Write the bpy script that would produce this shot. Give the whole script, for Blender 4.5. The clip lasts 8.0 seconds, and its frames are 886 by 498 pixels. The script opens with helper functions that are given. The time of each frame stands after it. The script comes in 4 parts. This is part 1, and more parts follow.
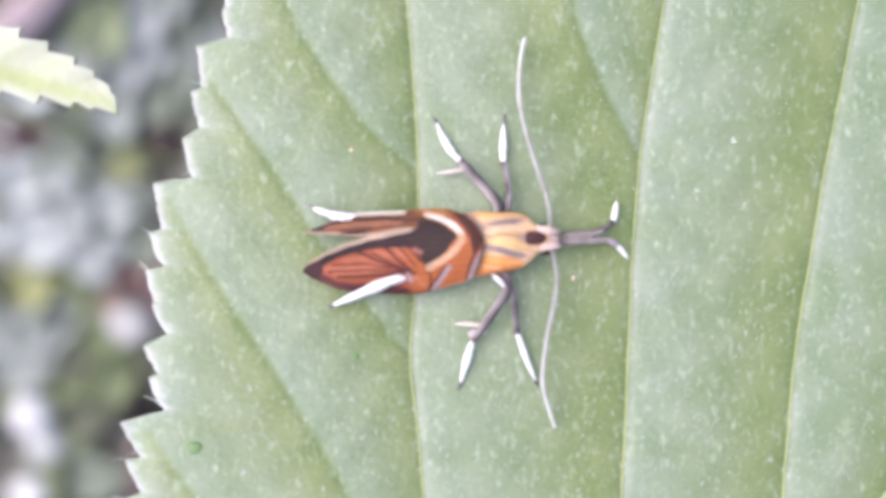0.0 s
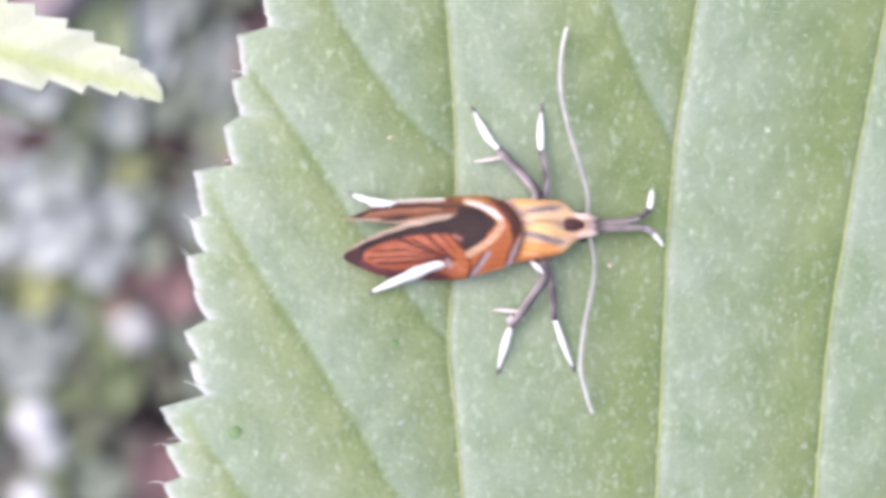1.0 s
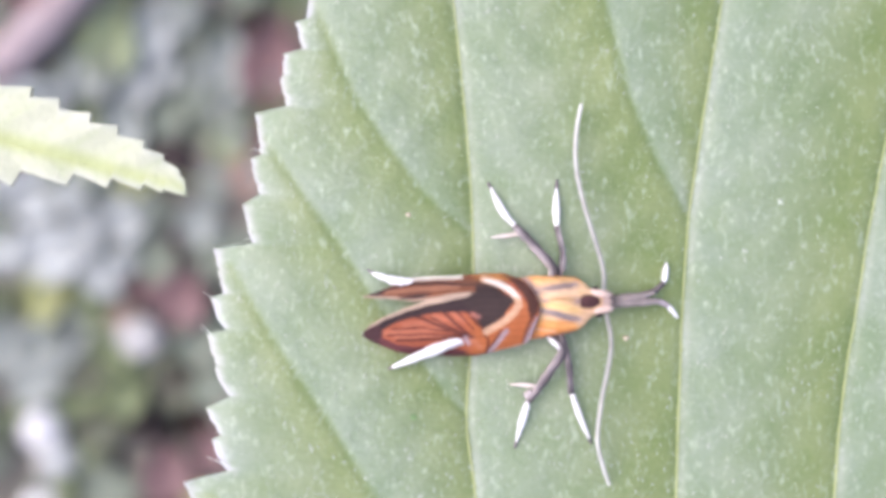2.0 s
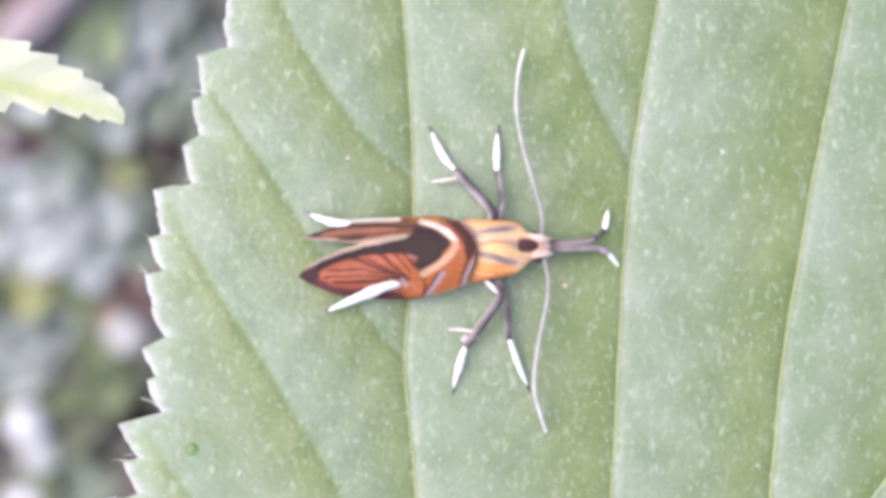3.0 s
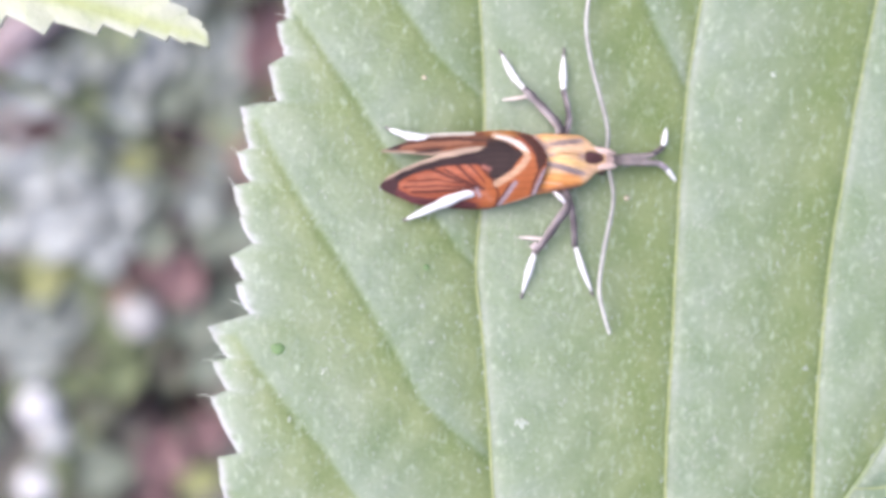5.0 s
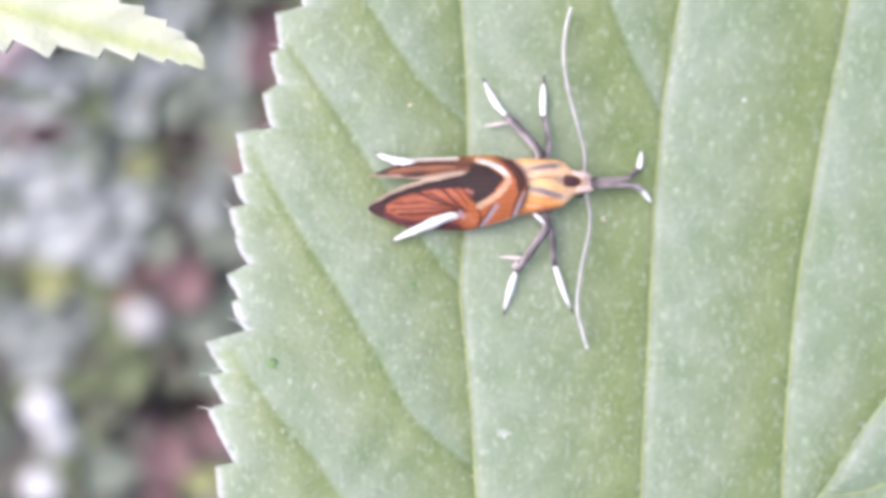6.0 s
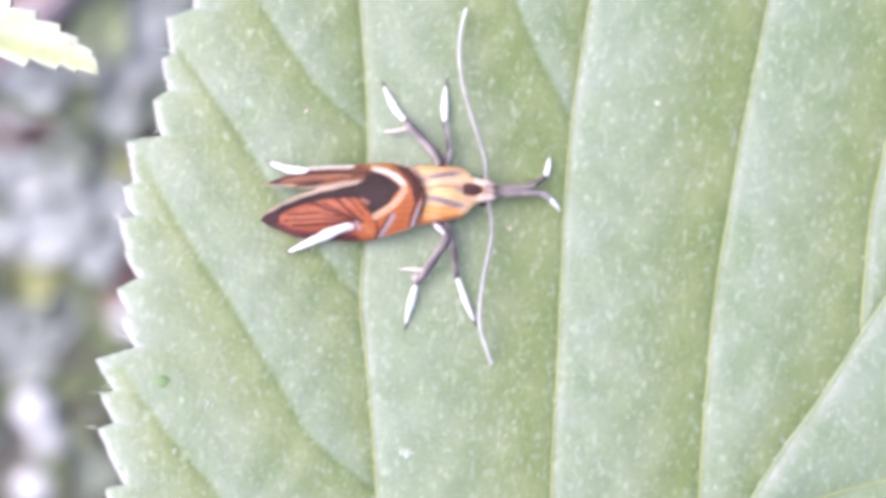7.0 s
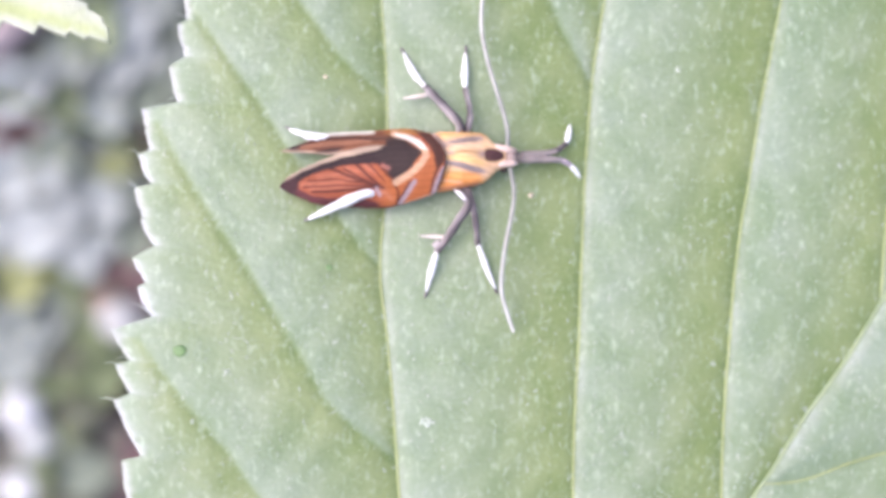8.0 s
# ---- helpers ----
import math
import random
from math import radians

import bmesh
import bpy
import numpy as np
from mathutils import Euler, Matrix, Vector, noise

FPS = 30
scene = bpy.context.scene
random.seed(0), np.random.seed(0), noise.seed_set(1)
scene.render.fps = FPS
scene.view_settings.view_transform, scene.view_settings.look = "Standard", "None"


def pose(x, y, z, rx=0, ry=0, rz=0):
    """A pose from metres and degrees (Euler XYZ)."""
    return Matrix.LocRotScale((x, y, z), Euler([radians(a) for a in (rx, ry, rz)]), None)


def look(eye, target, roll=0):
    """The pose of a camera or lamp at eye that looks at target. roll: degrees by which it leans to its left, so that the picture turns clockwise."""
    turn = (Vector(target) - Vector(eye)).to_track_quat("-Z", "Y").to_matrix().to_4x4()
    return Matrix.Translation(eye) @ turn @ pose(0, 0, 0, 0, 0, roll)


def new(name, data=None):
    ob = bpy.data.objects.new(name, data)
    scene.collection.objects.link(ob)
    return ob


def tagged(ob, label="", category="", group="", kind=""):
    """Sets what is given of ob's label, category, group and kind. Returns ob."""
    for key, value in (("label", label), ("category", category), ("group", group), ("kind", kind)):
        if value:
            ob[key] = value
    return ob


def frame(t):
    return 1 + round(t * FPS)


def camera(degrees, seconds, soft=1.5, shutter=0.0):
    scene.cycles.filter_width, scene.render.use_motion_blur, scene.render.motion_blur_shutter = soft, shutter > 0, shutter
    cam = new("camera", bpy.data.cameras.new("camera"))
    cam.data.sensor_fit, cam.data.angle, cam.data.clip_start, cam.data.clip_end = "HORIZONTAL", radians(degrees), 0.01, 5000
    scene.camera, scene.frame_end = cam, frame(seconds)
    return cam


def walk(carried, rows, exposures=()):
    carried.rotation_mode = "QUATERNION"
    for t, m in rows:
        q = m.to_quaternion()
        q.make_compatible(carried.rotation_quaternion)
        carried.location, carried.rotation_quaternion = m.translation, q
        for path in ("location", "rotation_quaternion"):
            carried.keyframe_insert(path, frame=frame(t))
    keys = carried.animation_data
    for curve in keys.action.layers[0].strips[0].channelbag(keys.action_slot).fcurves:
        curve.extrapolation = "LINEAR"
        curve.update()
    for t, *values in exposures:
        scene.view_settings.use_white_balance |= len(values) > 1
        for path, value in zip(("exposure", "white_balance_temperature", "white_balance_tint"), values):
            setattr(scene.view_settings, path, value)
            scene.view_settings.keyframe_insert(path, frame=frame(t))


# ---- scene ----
cam = camera(50.0, 8.0, soft=4.0, shutter=0.3)
# a small phone lens at macro distance: shallow depth of field
cam.data.dof.use_dof = True
cam.data.dof.focus_distance = 0.0438
cam.data.dof.aperture_fstop = 22.0
# seconds, eye in metres, tilt, turn and roll in degrees; the camera looks straight down
PATH = [
    (0.0, -0.00000, -0.00000, 0.23200, -0.00, -0.00, -0.00),
    (0.2, 0.00032, 0.00005, 0.23219, 0.12, 0.04, 0.13),
    (0.5, 0.00087, -0.00057, 0.23210, 0.32, 0.07, 0.17),
    (0.8, -0.00121, 0.00085, 0.23273, 0.47, -0.05, 0.03),
    (1.0, -0.00180, -0.00099, 0.23243, 0.57, -0.16, 0.10),
    (1.2, -0.00421, 0.00085, 0.23288, 0.34, -0.16, -0.00),
    (1.5, -0.00295, 0.00307, 0.23284, -0.14, -0.10, -0.55),
    (1.7, -0.00262, 0.00354, 0.23306, -0.14, -0.06, -0.53),
    (2.8, -0.00116, -0.00060, 0.23269, 0.79, -0.20, 0.35),
    (3.0, 0.00017, -0.00029, 0.23280, 0.80, -0.12, 0.43),
    (3.2, -0.00052, -0.00073, 0.23319, 0.85, -0.13, 0.29),
    (3.5, -0.00084, -0.00200, 0.23308, 0.92, -0.16, 0.42),
    (3.8, -0.00217, -0.00334, 0.23407, 1.38, -0.25, 0.56),
    (4.0, -0.00157, -0.00451, 0.23378, 1.66, -0.30, 0.69),
    (4.2, -0.00290, -0.00312, 0.23400, 1.39, -0.39, 0.60),
    (4.5, -0.00264, -0.00261, 0.23445, 0.95, -0.46, 0.54),
    (4.7, -0.00339, -0.00456, 0.23473, 0.96, -0.54, 0.59),
    (5.8, -0.00328, -0.00400, 0.23785, 0.75, -0.14, 0.41),
    (6.0, -0.00247, -0.00354, 0.23787, 0.81, -0.18, 0.43),
    (6.2, -0.00224, -0.00381, 0.23765, 0.69, -0.05, 0.20),
    (6.5, -0.00142, -0.00280, 0.23680, 0.49, 0.19, -0.23),
    (6.8, -0.00070, -0.00379, 0.23658, 0.50, 0.33, 0.10),
    (7.0, 0.00294, -0.00267, 0.23592, 0.47, 0.49, 0.04),
    (7.2, 0.00348, -0.00141, 0.23598, 0.40, 0.30, -0.09),
    (7.5, 0.00215, -0.00148, 0.23570, 0.33, 0.00, -0.42),
    (7.6, 0.00226, -0.00277, 0.23562, 0.43, -0.11, -0.32),
    (7.8, 0.00088, -0.00396, 0.23591, 0.63, -0.32, -0.32),
    (8.0, 0.00115, -0.00450, 0.23547, 0.83, -0.53, -0.15),
]
EXPOSURES = [(0.0, 1.25, 6540, 17), (4.5, 1.25, 6530, 17), (6.2, 1.31, 6500, 18), (7.0, 1.45, 6400, 22), (7.5, 1.41, 6420, 22), (8.0, 1.35, 6500, 18)]
walk(cam, [(t, pose(x, y, z, rx, ry, rz)) for t, x, y, z, rx, ry, rz in PATH], EXPOSURES)

# ---- light: bright haze, the soft sun standing off to the side of the leaf's toothed edge ----
SUN_ELEVATION, SUN_AZIMUTH = 58.0, 165.0      # azimuth counted anticlockwise from +x
world = bpy.data.worlds.new("sky")
scene.world = world
world.use_nodes = True
wn = world.node_tree.nodes
sky = wn.new("ShaderNodeTexSky")
sky.sky_type, sky.sun_disc = "NISHITA", False
sky.sun_elevation, sky.sun_rotation = radians(SUN_ELEVATION), radians(90 - SUN_AZIMUTH)
sky.dust_density, sky.air_density = 3.0, 1.0
world.node_tree.links.new(sky.outputs[0], wn["Background"].inputs[0])
wn["Background"].inputs[1].default_value = 0.14
lamp = bpy.data.lights.new("sun", "SUN")
lamp.energy, lamp.angle, lamp.color = 1.25, radians(72), (1.0, 0.99, 0.98)
sun = new("sun", lamp)
_a, _e = radians(SUN_AZIMUTH), radians(SUN_ELEVATION)
sun.matrix_world = look((math.cos(_a) * math.cos(_e), math.sin(_a) * math.cos(_e), math.sin(_e)), (0, 0, 0))

MM = 0.001


# ---- materials ----
def material(name, dark, light, scale=400.0, rough=0.55, bump=0.2, spec=0.5, detail=6.0, attr="", fine=6.0, coat=0.0, metal=0.0):
    """Two-scale noise between two colours, with relief; attr names a colour layer that replaces the ramp."""
    m = bpy.data.materials.new(name)
    m.use_nodes = True
    nt, n = m.node_tree, m.node_tree.nodes
    b = n["Principled BSDF"]
    co = n.new("ShaderNodeTexCoord")
    big, small = n.new("ShaderNodeTexNoise"), n.new("ShaderNodeTexNoise")
    big.inputs["Scale"].default_value, small.inputs["Scale"].default_value = scale, scale * fine
    big.inputs["Detail"].default_value, small.inputs["Detail"].default_value = detail, 4
    for q in (big, small):
        nt.links.new(co.outputs["Object"], q.inputs["Vector"])
    mixn = n.new("ShaderNodeMath")
    mixn.operation = "MULTIPLY_ADD"
    nt.links.new(small.outputs[0], mixn.inputs[0])
    mixn.inputs[1].default_value = 0.45
    sub = n.new("ShaderNodeMath")
    sub.operation = "MULTIPLY_ADD"
    nt.links.new(big.outputs[0], sub.inputs[0])
    sub.inputs[1].default_value, sub.inputs[2].default_value = 1.3, -0.38
    nt.links.new(sub.outputs[0], mixn.inputs[2])
    ramp = n.new("ShaderNodeValToRGB")
    ramp.color_ramp.elements[0].position, ramp.color_ramp.elements[1].position = 0.2, 0.8
    ramp.color_ramp.elements[0].color, ramp.color_ramp.elements[1].color = (*dark, 1), (*light, 1)
    nt.links.new(mixn.outputs[0], ramp.inputs[0])
    col = ramp.outputs[0]
    if attr:
        at = n.new("ShaderNodeAttribute")
        at.attribute_name = attr
        mul = n.new("ShaderNodeMix")
        mul.data_type, mul.blend_type = "RGBA", "MULTIPLY"
        mul.inputs["Factor"].default_value = 1.0
        nt.links.new(at.outputs["Color"], mul.inputs[6])
        nt.links.new(col, mul.inputs[7])
        col = mul.outputs[2]
    nt.links.new(col, b.inputs["Base Color"])
    b.inputs["Roughness"].default_value = rough
    b.inputs["Specular IOR Level"].default_value = spec
    b.inputs["Metallic"].default_value = metal
    b.inputs["Coat Weight"].default_value = coat
    bp = n.new("ShaderNodeBump")
    bp.inputs["Strength"].default_value, bp.inputs["Distance"].default_value = bump, 0.3 / scale
    nt.links.new(mixn.outputs[0], bp.inputs["Height"])
    nt.links.new(bp.outputs[0], b.inputs["Normal"])
    return m


LEAF = material("leaf_green", (0.8, 0.86, 0.72), (1.19, 1.13, 1.28), 420.0, 0.45, 0.16, 0.38, attr="tint", fine=9.0)
_n, _l = LEAF.node_tree.nodes, LEAF.node_tree.links
_base = _n["Principled BSDF"].inputs["Base Color"]
_flecks = _n.new("ShaderNodeTexNoise")             # pale flecks of the surface
_flecks.inputs["Scale"].default_value, _flecks.inputs["Detail"].default_value = 2500.0, 4.0
_drawn = _n.new("ShaderNodeMapping")
_drawn.inputs["Scale"].default_value = (1.35, 0.7, 1.0)
_l.new(next(q for q in _n if q.type == "TEX_COORD").outputs["Object"], _drawn.inputs["Vector"])
_l.new(_drawn.outputs[0], _flecks.inputs["Vector"])
_cut = _n.new("ShaderNodeMapRange")
_cut.inputs["From Min"].default_value, _cut.inputs["From Max"].default_value = 0.56, 0.76
_cut.inputs["To Max"].default_value = 0.58
_l.new(_flecks.outputs[0], _cut.inputs["Value"])
_pale = _n.new("ShaderNodeMix")
_pale.data_type = "RGBA"
_l.new(_cut.outputs[0], _pale.inputs["Factor"])
_l.new(_base.links[0].from_socket, _pale.inputs[6])
_pale.inputs[7].default_value = (0.36, 0.425, 0.32, 1)
_l.new(_pale.outputs[2], _base)
_cells = _n.new("ShaderNodeTexVoronoi")            # the fine net of cross veins
_cells.feature = "DISTANCE_TO_EDGE"
_cells.inputs["Scale"].default_value = 620.0
_warp = _n.new("ShaderNodeTexCoord")
_l.new(_warp.outputs["Object"], _cells.inputs["Vector"])
_net = _n.new("ShaderNodeMath")
_net.operation = "MINIMUM"
_net.inputs[1].default_value = 0.12
_l.new(_cells.outputs["Distance"], _net.inputs[0])
_relief = _n.new("ShaderNodeBump")
_relief.inputs["Strength"].default_value, _relief.inputs["Distance"].default_value = 0.06, 0.0006
_l.new(_net.outputs[0], _relief.inputs["Height"])
_l.new(_relief.outputs[0], next(q for q in _n if q.type == "BUMP" and q != _relief).inputs["Normal"])
VEIN = material("leaf_vein", (0.25, 0.28, 0.1), (0.34, 0.37, 0.16), 500.0, 0.5, 0.2)
MIDRIB = material("pale_midrib", (0.2, 0.25, 0.125), (0.28, 0.33, 0.19), 500.0, 0.5, 0.2)
YOUNG = material("young_leaf", (0.83, 0.85, 0.8), (1.02, 1.0, 1.03), 500.0, 0.55, 0.25, attr="tint")
HAIR = material("leaf_hair", (0.6, 0.65, 0.55), (0.8, 0.82, 0.76), 900.0, 0.5, 0.0)
BRISTLE = material("leaf_bristle", (0.26, 0.33, 0.2), (0.46, 0.5, 0.4), 900.0, 0.45, 0.0)
FLAKE = material("pale_flake", (0.235, 0.27, 0.205), (0.325, 0.355, 0.29), 600.0, 0.5, 0.1)
PALP = material("palp_grey", (0.8, 0.8, 0.8), (1.2, 1.2, 1.2), 1500.0, 0.6, 0.3, 0.3, attr="tint")
SCALES = material("wing_scales", (0.78, 0.78, 0.8), (1.2, 1.18, 1.16), 700.0, 0.65, 0.1, 0.15, attr="tint", fine=6.0)
DARKLEG = material("dark_leg", (0.05, 0.038, 0.045), (0.26, 0.21, 0.225), 800.0, 0.45, 0.3)
WHITE = material("white_scales", (0.55, 0.53, 0.53), (0.8, 0.78, 0.77), 900.0, 0.6, 0.3)
SPUR = material("pale_spur", (0.48, 0.4, 0.36), (0.64, 0.56, 0.52), 900.0, 0.6, 0.3)
LEG_SCALES = material("leg_scales", (0.75, 0.75, 0.78), (1.25, 1.22, 1.2), 900.0, 0.5, 0.3, 0.3, attr="tint")
ANTENNA = material("antenna_buff", (0.8, 0.8, 0.8), (1.2, 1.2, 1.2), 1500.0, 0.6, 0.3, 0.3, attr="tint")
JOINT = material("pale_joint", (0.34, 0.28, 0.27), (0.48, 0.41, 0.4), 1500.0, 0.6, 0.3)
PINK = material("head_scales", (0.5, 0.34, 0.28), (0.68, 0.52, 0.45), 1500.0, 0.6, 0.4)
HEAD = material("head_brown", (0.32, 0.22, 0.19), (0.48, 0.35, 0.31), 1500.0, 0.6, 0.4)
EYE_BROWN = material("eye_brown", (0.03, 0.015, 0.015), (0.06, 0.03, 0.03), 1500.0, 0.25, 0.0)
GAP_DARK = material("gap_dark", (0.03, 0.022, 0.021), (0.085, 0.062, 0.06), 90.0, 0.95, 0.8, 0.2)
SOIL = material("soil", (0.12, 0.112, 0.095), (0.2, 0.185, 0.16), 45.0, 0.9, 0.8)
GREY_LEAF = material("grey_green_leaf", (0.135, 0.157, 0.118), (0.2, 0.222, 0.178), 90.0, 0.7, 0.2, 0.2)
LILAC_LEAF = material("lilac_grey_leaf", (0.19, 0.207, 0.189), (0.265, 0.286, 0.267), 90.0, 0.7, 0.2, 0.2)
BLUE_LEAF = material("bluish_leaf", (0.27, 0.287, 0.28), (0.375, 0.393, 0.385), 90.0, 0.7, 0.2, 0.2)
GREEN_LEAF = material("low_green_leaf", (0.11, 0.134, 0.066), (0.165, 0.192, 0.105), 90.0, 0.7, 0.2, 0.2)
SAGE_LEAF = material("sage_leaf", (0.15, 0.18, 0.1), (0.22, 0.25, 0.155), 90.0, 0.7, 0.2, 0.2)
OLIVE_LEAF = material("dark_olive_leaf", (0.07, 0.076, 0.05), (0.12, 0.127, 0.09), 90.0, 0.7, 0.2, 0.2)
YELLOW_LEAF = material("yellow_green_leaf", (0.19, 0.2, 0.085), (0.26, 0.27, 0.13), 90.0, 0.7, 0.2, 0.2)
RED_LEAF = material("dry_red_leaf", (0.14, 0.082, 0.082), (0.2, 0.127, 0.127), 120.0, 0.8, 0.3, 0.2)
TAN_LEAF = material("dry_tan_leaf", (0.26, 0.17, 0.135), (0.38, 0.27, 0.225), 120.0, 0.8, 0.3, 0.2)
GLINT_WHITE = material("glint_white", (0.45, 0.44, 0.44), (0.54, 0.53, 0.53), 200.0, 0.5, 0.3)
GLINT_DULL = material("glint_dull", (0.31, 0.298, 0.29), (0.38, 0.368, 0.355), 200.0, 0.6, 0.3)
STONE_GREY = material("grey_stone", (0.28, 0.285, 0.275), (0.4, 0.405, 0.39), 200.0, 0.6, 0.3)
TWIG = material("twig_bark", (0.22, 0.16, 0.16), (0.4, 0.32, 0.33), 160.0, 0.8, 0.5)
DROP = material("gall_green", (0.085, 0.165, 0.05), (0.135, 0.225, 0.08), 900.0, 0.4, 0.05)
DUST = material("pale_dust", (0.32, 0.36, 0.29), (0.47, 0.5, 0.43), 1500.0, 0.6, 0.3)
ORANGE_DOT = material("orange_speck", (0.52, 0.42, 0.29), (0.7, 0.62, 0.5), 1500.0, 0.6, 0.2)


# ---- mesh helpers ----
def mesh_object(name, verts, faces, mat, parent=None, label="", smooth=True, tint=None, solid=0.0):
    """One mesh object; verts in metres in the parent's space."""
    me = bpy.data.meshes.new(name)
    me.from_pydata([tuple(v) for v in verts], [], faces)
    if smooth:
        me.shade_smooth()
    if tint is not None:
        layer = me.color_attributes.new("tint", "FLOAT_COLOR", "POINT")
        layer.data.foreach_set("color", np.c_[np.clip(tint, 0, 1), np.ones(len(tint))].astype(np.float32).ravel())
    me.materials.append(mat)
    ob = new(name, me)
    ob.parent = parent
    if label:
        ob["label"] = label
    if solid:
        mod = ob.modifiers.new("thickness", "SOLIDIFY")
        mod.thickness, mod.offset = solid, -1
    return ob


def grid_faces(rows, cols, wrap=False):
    out = []
    for i in range(rows - 1):
        for j in range(cols if wrap else cols - 1):
            a, b = i * cols + j, i * cols + (j + 1) % cols
            out.append((a, b, b + cols, a + cols))
    return out


def smooth_path(points, steps=6):
    """A Catmull-Rom line through 3D points."""
    p = [Vector(q) for q in points]
    p = [2 * p[0] - p[1]] + p + [2 * p[-1] - p[-2]]
    out = []
    for i in range(1, len(p) - 2):
        for k in range(steps):
            t = k / steps
            out.append(0.5 * (2 * p[i] + (p[i + 1] - p[i - 1]) * t + (2 * p[i - 1] - 5 * p[i] + 4 * p[i + 1] - p[i + 2]) * t * t
                              + (3 * p[i] - p[i - 1] - 3 * p[i + 1] + p[i + 2]) * t ** 3))
    out.append(p[-2])
    return out


def tube(points, radii, sides=8, flat=1.0, steps=6):
    """Vertices and faces of a closed tapering tube along a smooth line; radii spread evenly along it."""
    line = smooth_path(points, steps)
    n = len(line)
    rr = np.interp(np.linspace(0, 1, n), np.linspace(0, 1, len(radii)), radii)
    verts, faces = [], []
    for i, c in enumerate(line):
        d = (line[min(i + 1, n - 1)] - line[max(i - 1, 0)]).normalized()
        side = d.cross(Vector((0, 0, 1)))
        side = side.normalized() if side.length > 1e-4 else Vector((1, 0, 0))
        up = side.cross(d)
        for k in range(sides):
            a = 2 * math.pi * k / sides
            verts.append(c + float(rr[i]) * (math.cos(a) * side + flat * math.sin(a) * up))
    faces = grid_faces(n, sides, True)
    faces.append(tuple(range(sides))[::-1])
    faces.append(tuple(range((n - 1) * sides, n * sides)))
    return verts, faces


def tube_tint(count, sides, colour):
    """Colours for a tube's vertices: colour(s, a) with s along it from 0 to 1 and a round it, 0 on its right and a quarter turn on top."""
    return np.array([colour(i / (count - 1), 2 * math.pi * k / sides) for i in range(count) for k in range(sides)])


def segment_distance(px, py, pts):
    """Distance of points to a polyline, as arrays."""
    best = np.full(np.shape(px), 1e9)
    for (ax, ay), (bx, by) in zip(pts[:-1], pts[1:]):
        dx, dy = bx - ax, by - ay
        t = np.clip(((px - ax) * dx + (py - ay) * dy) / (dx * dx + dy * dy + 1e-12), 0, 1)
        best = np.minimum(best, np.hypot(px - ax - t * dx, py - ay - t * dy))
    return best


def inside(px, py, poly):
    """Whether points lie in a polygon, softened over its edge: 0 to 1."""
    hit = np.zeros(np.shape(px), bool)
    for (ax, ay), (bx, by) in zip(poly, poly[1:] + poly[:1]):
        cross = (ay > py) != (by > py)
        with np.errstate(divide="ignore", invalid="ignore"):
            hit ^= cross & (px < (bx - ax) * (py - ay) / (by - ay + 1e-15) + ax)
    d = segment_distance(px, py, poly + poly[:1])
    return np.clip(0.5 + np.where(hit, d, -d) / 0.1, 0, 1)


def mix(a, b, f):
    return a + (np.asarray(b) - a) * np.asarray(f)[..., None]


# ---- ground ----
def ground_height(x, y):
    hollow = 0.02 * math.exp(-(((x + 0.0685) / 0.0075) ** 2 + ((y + 0.0405) / 0.0062) ** 2))
    return -hollow + 0.004 * noise.noise(Vector((x * 25, y * 25, 0))) + 0.0015 * noise.noise(Vector((x * 110, y * 110, 3)))


def build_ground():
    rings = [0.0] + [0.003 * i for i in range(1, 31)] + [0.09 * 1.09 ** i for i in range(1, 40)] + [4.0, 8.0, 20.0, 60.0, 200.0, 800.0, 3000.0]
    cols, verts = 120, []
    for r in rings:
        for k in range(cols):
            a = 2 * math.pi * k / cols
            x, y = -0.07 + r * math.cos(a), r * math.sin(a)
            verts.append((x, y, (ground_height(x, y) if r < 3 else 0.0) - 0.003))
    ob = mesh_object("ground", verts, grid_faces(len(rings), cols, True), SOIL)
    tagged(ob, "grey-brown bare soil below the plants", "soil", kind="structure")


# ---- the large leaf ----
# veins, in millimetres
VEINS = {
    "first": [(-3.6, 24.0), (-2.3, 17.0), (-1.6, 11.0), (-1.15, 5.0), (-1.1, 0.0), (-1.44, -4.7), (-1.1, -8.0), (-0.75, -12.2), (-0.5, -16.0), (0.2, -24.0), (1.0, -33.5)],
    "second": [(13.5, 28.0), (11.6, 19.0), (10.5, 14.0), (9.62, 9.0), (8.85, 4.05), (8.47, -0.5), (8.37, -2.7), (8.22, -5.5), (8.12, -8.2), (7.95, -10.8), (7.78, -15.6), (7.9, -25.6)],
    "third": [(25.0, 30.0), (21.3, 19.0), (19.12, 12.0), (18.35, 8.4), (17.25, 3.2), (16.7, 0.0), (16.2, -2.7), (15.85, -5.0), (15.5, -8.5), (15.2, -12.0), (15.0, -16.0), (14.9, -18.5)],
    "fourth": [(33.0, 30.0), (27.0, 13.0), (24.6, 3.1), (23.7, -1.1), (23.2, -6.2)],
    "midrib": [(50.0, 33.0), (41.0, 18.0), (32.0, 5.8), (24.7, -4.4), (23.36, -6.3), (21.3, -9.4), (19.25, -12.1), (17.2, -15.1), (10.3, -24.5), (-0.5, -36.5), (-11.0, -53.0)],
    "lower": [(17.2, -15.3), (19.25, -15.1), (23.25, -13.9), (34.0, -12.0), (46.0, -12.5)],
    "lower_far": [(24.5, -4.6), (31.0, -4.2), (42.0, -2.0), (55.0, 1.0)],
    "lower_tip": [(9.5, -24.5), (17.0, -25.5), (28.0, -26.5), (38.0, -29.0)],
}
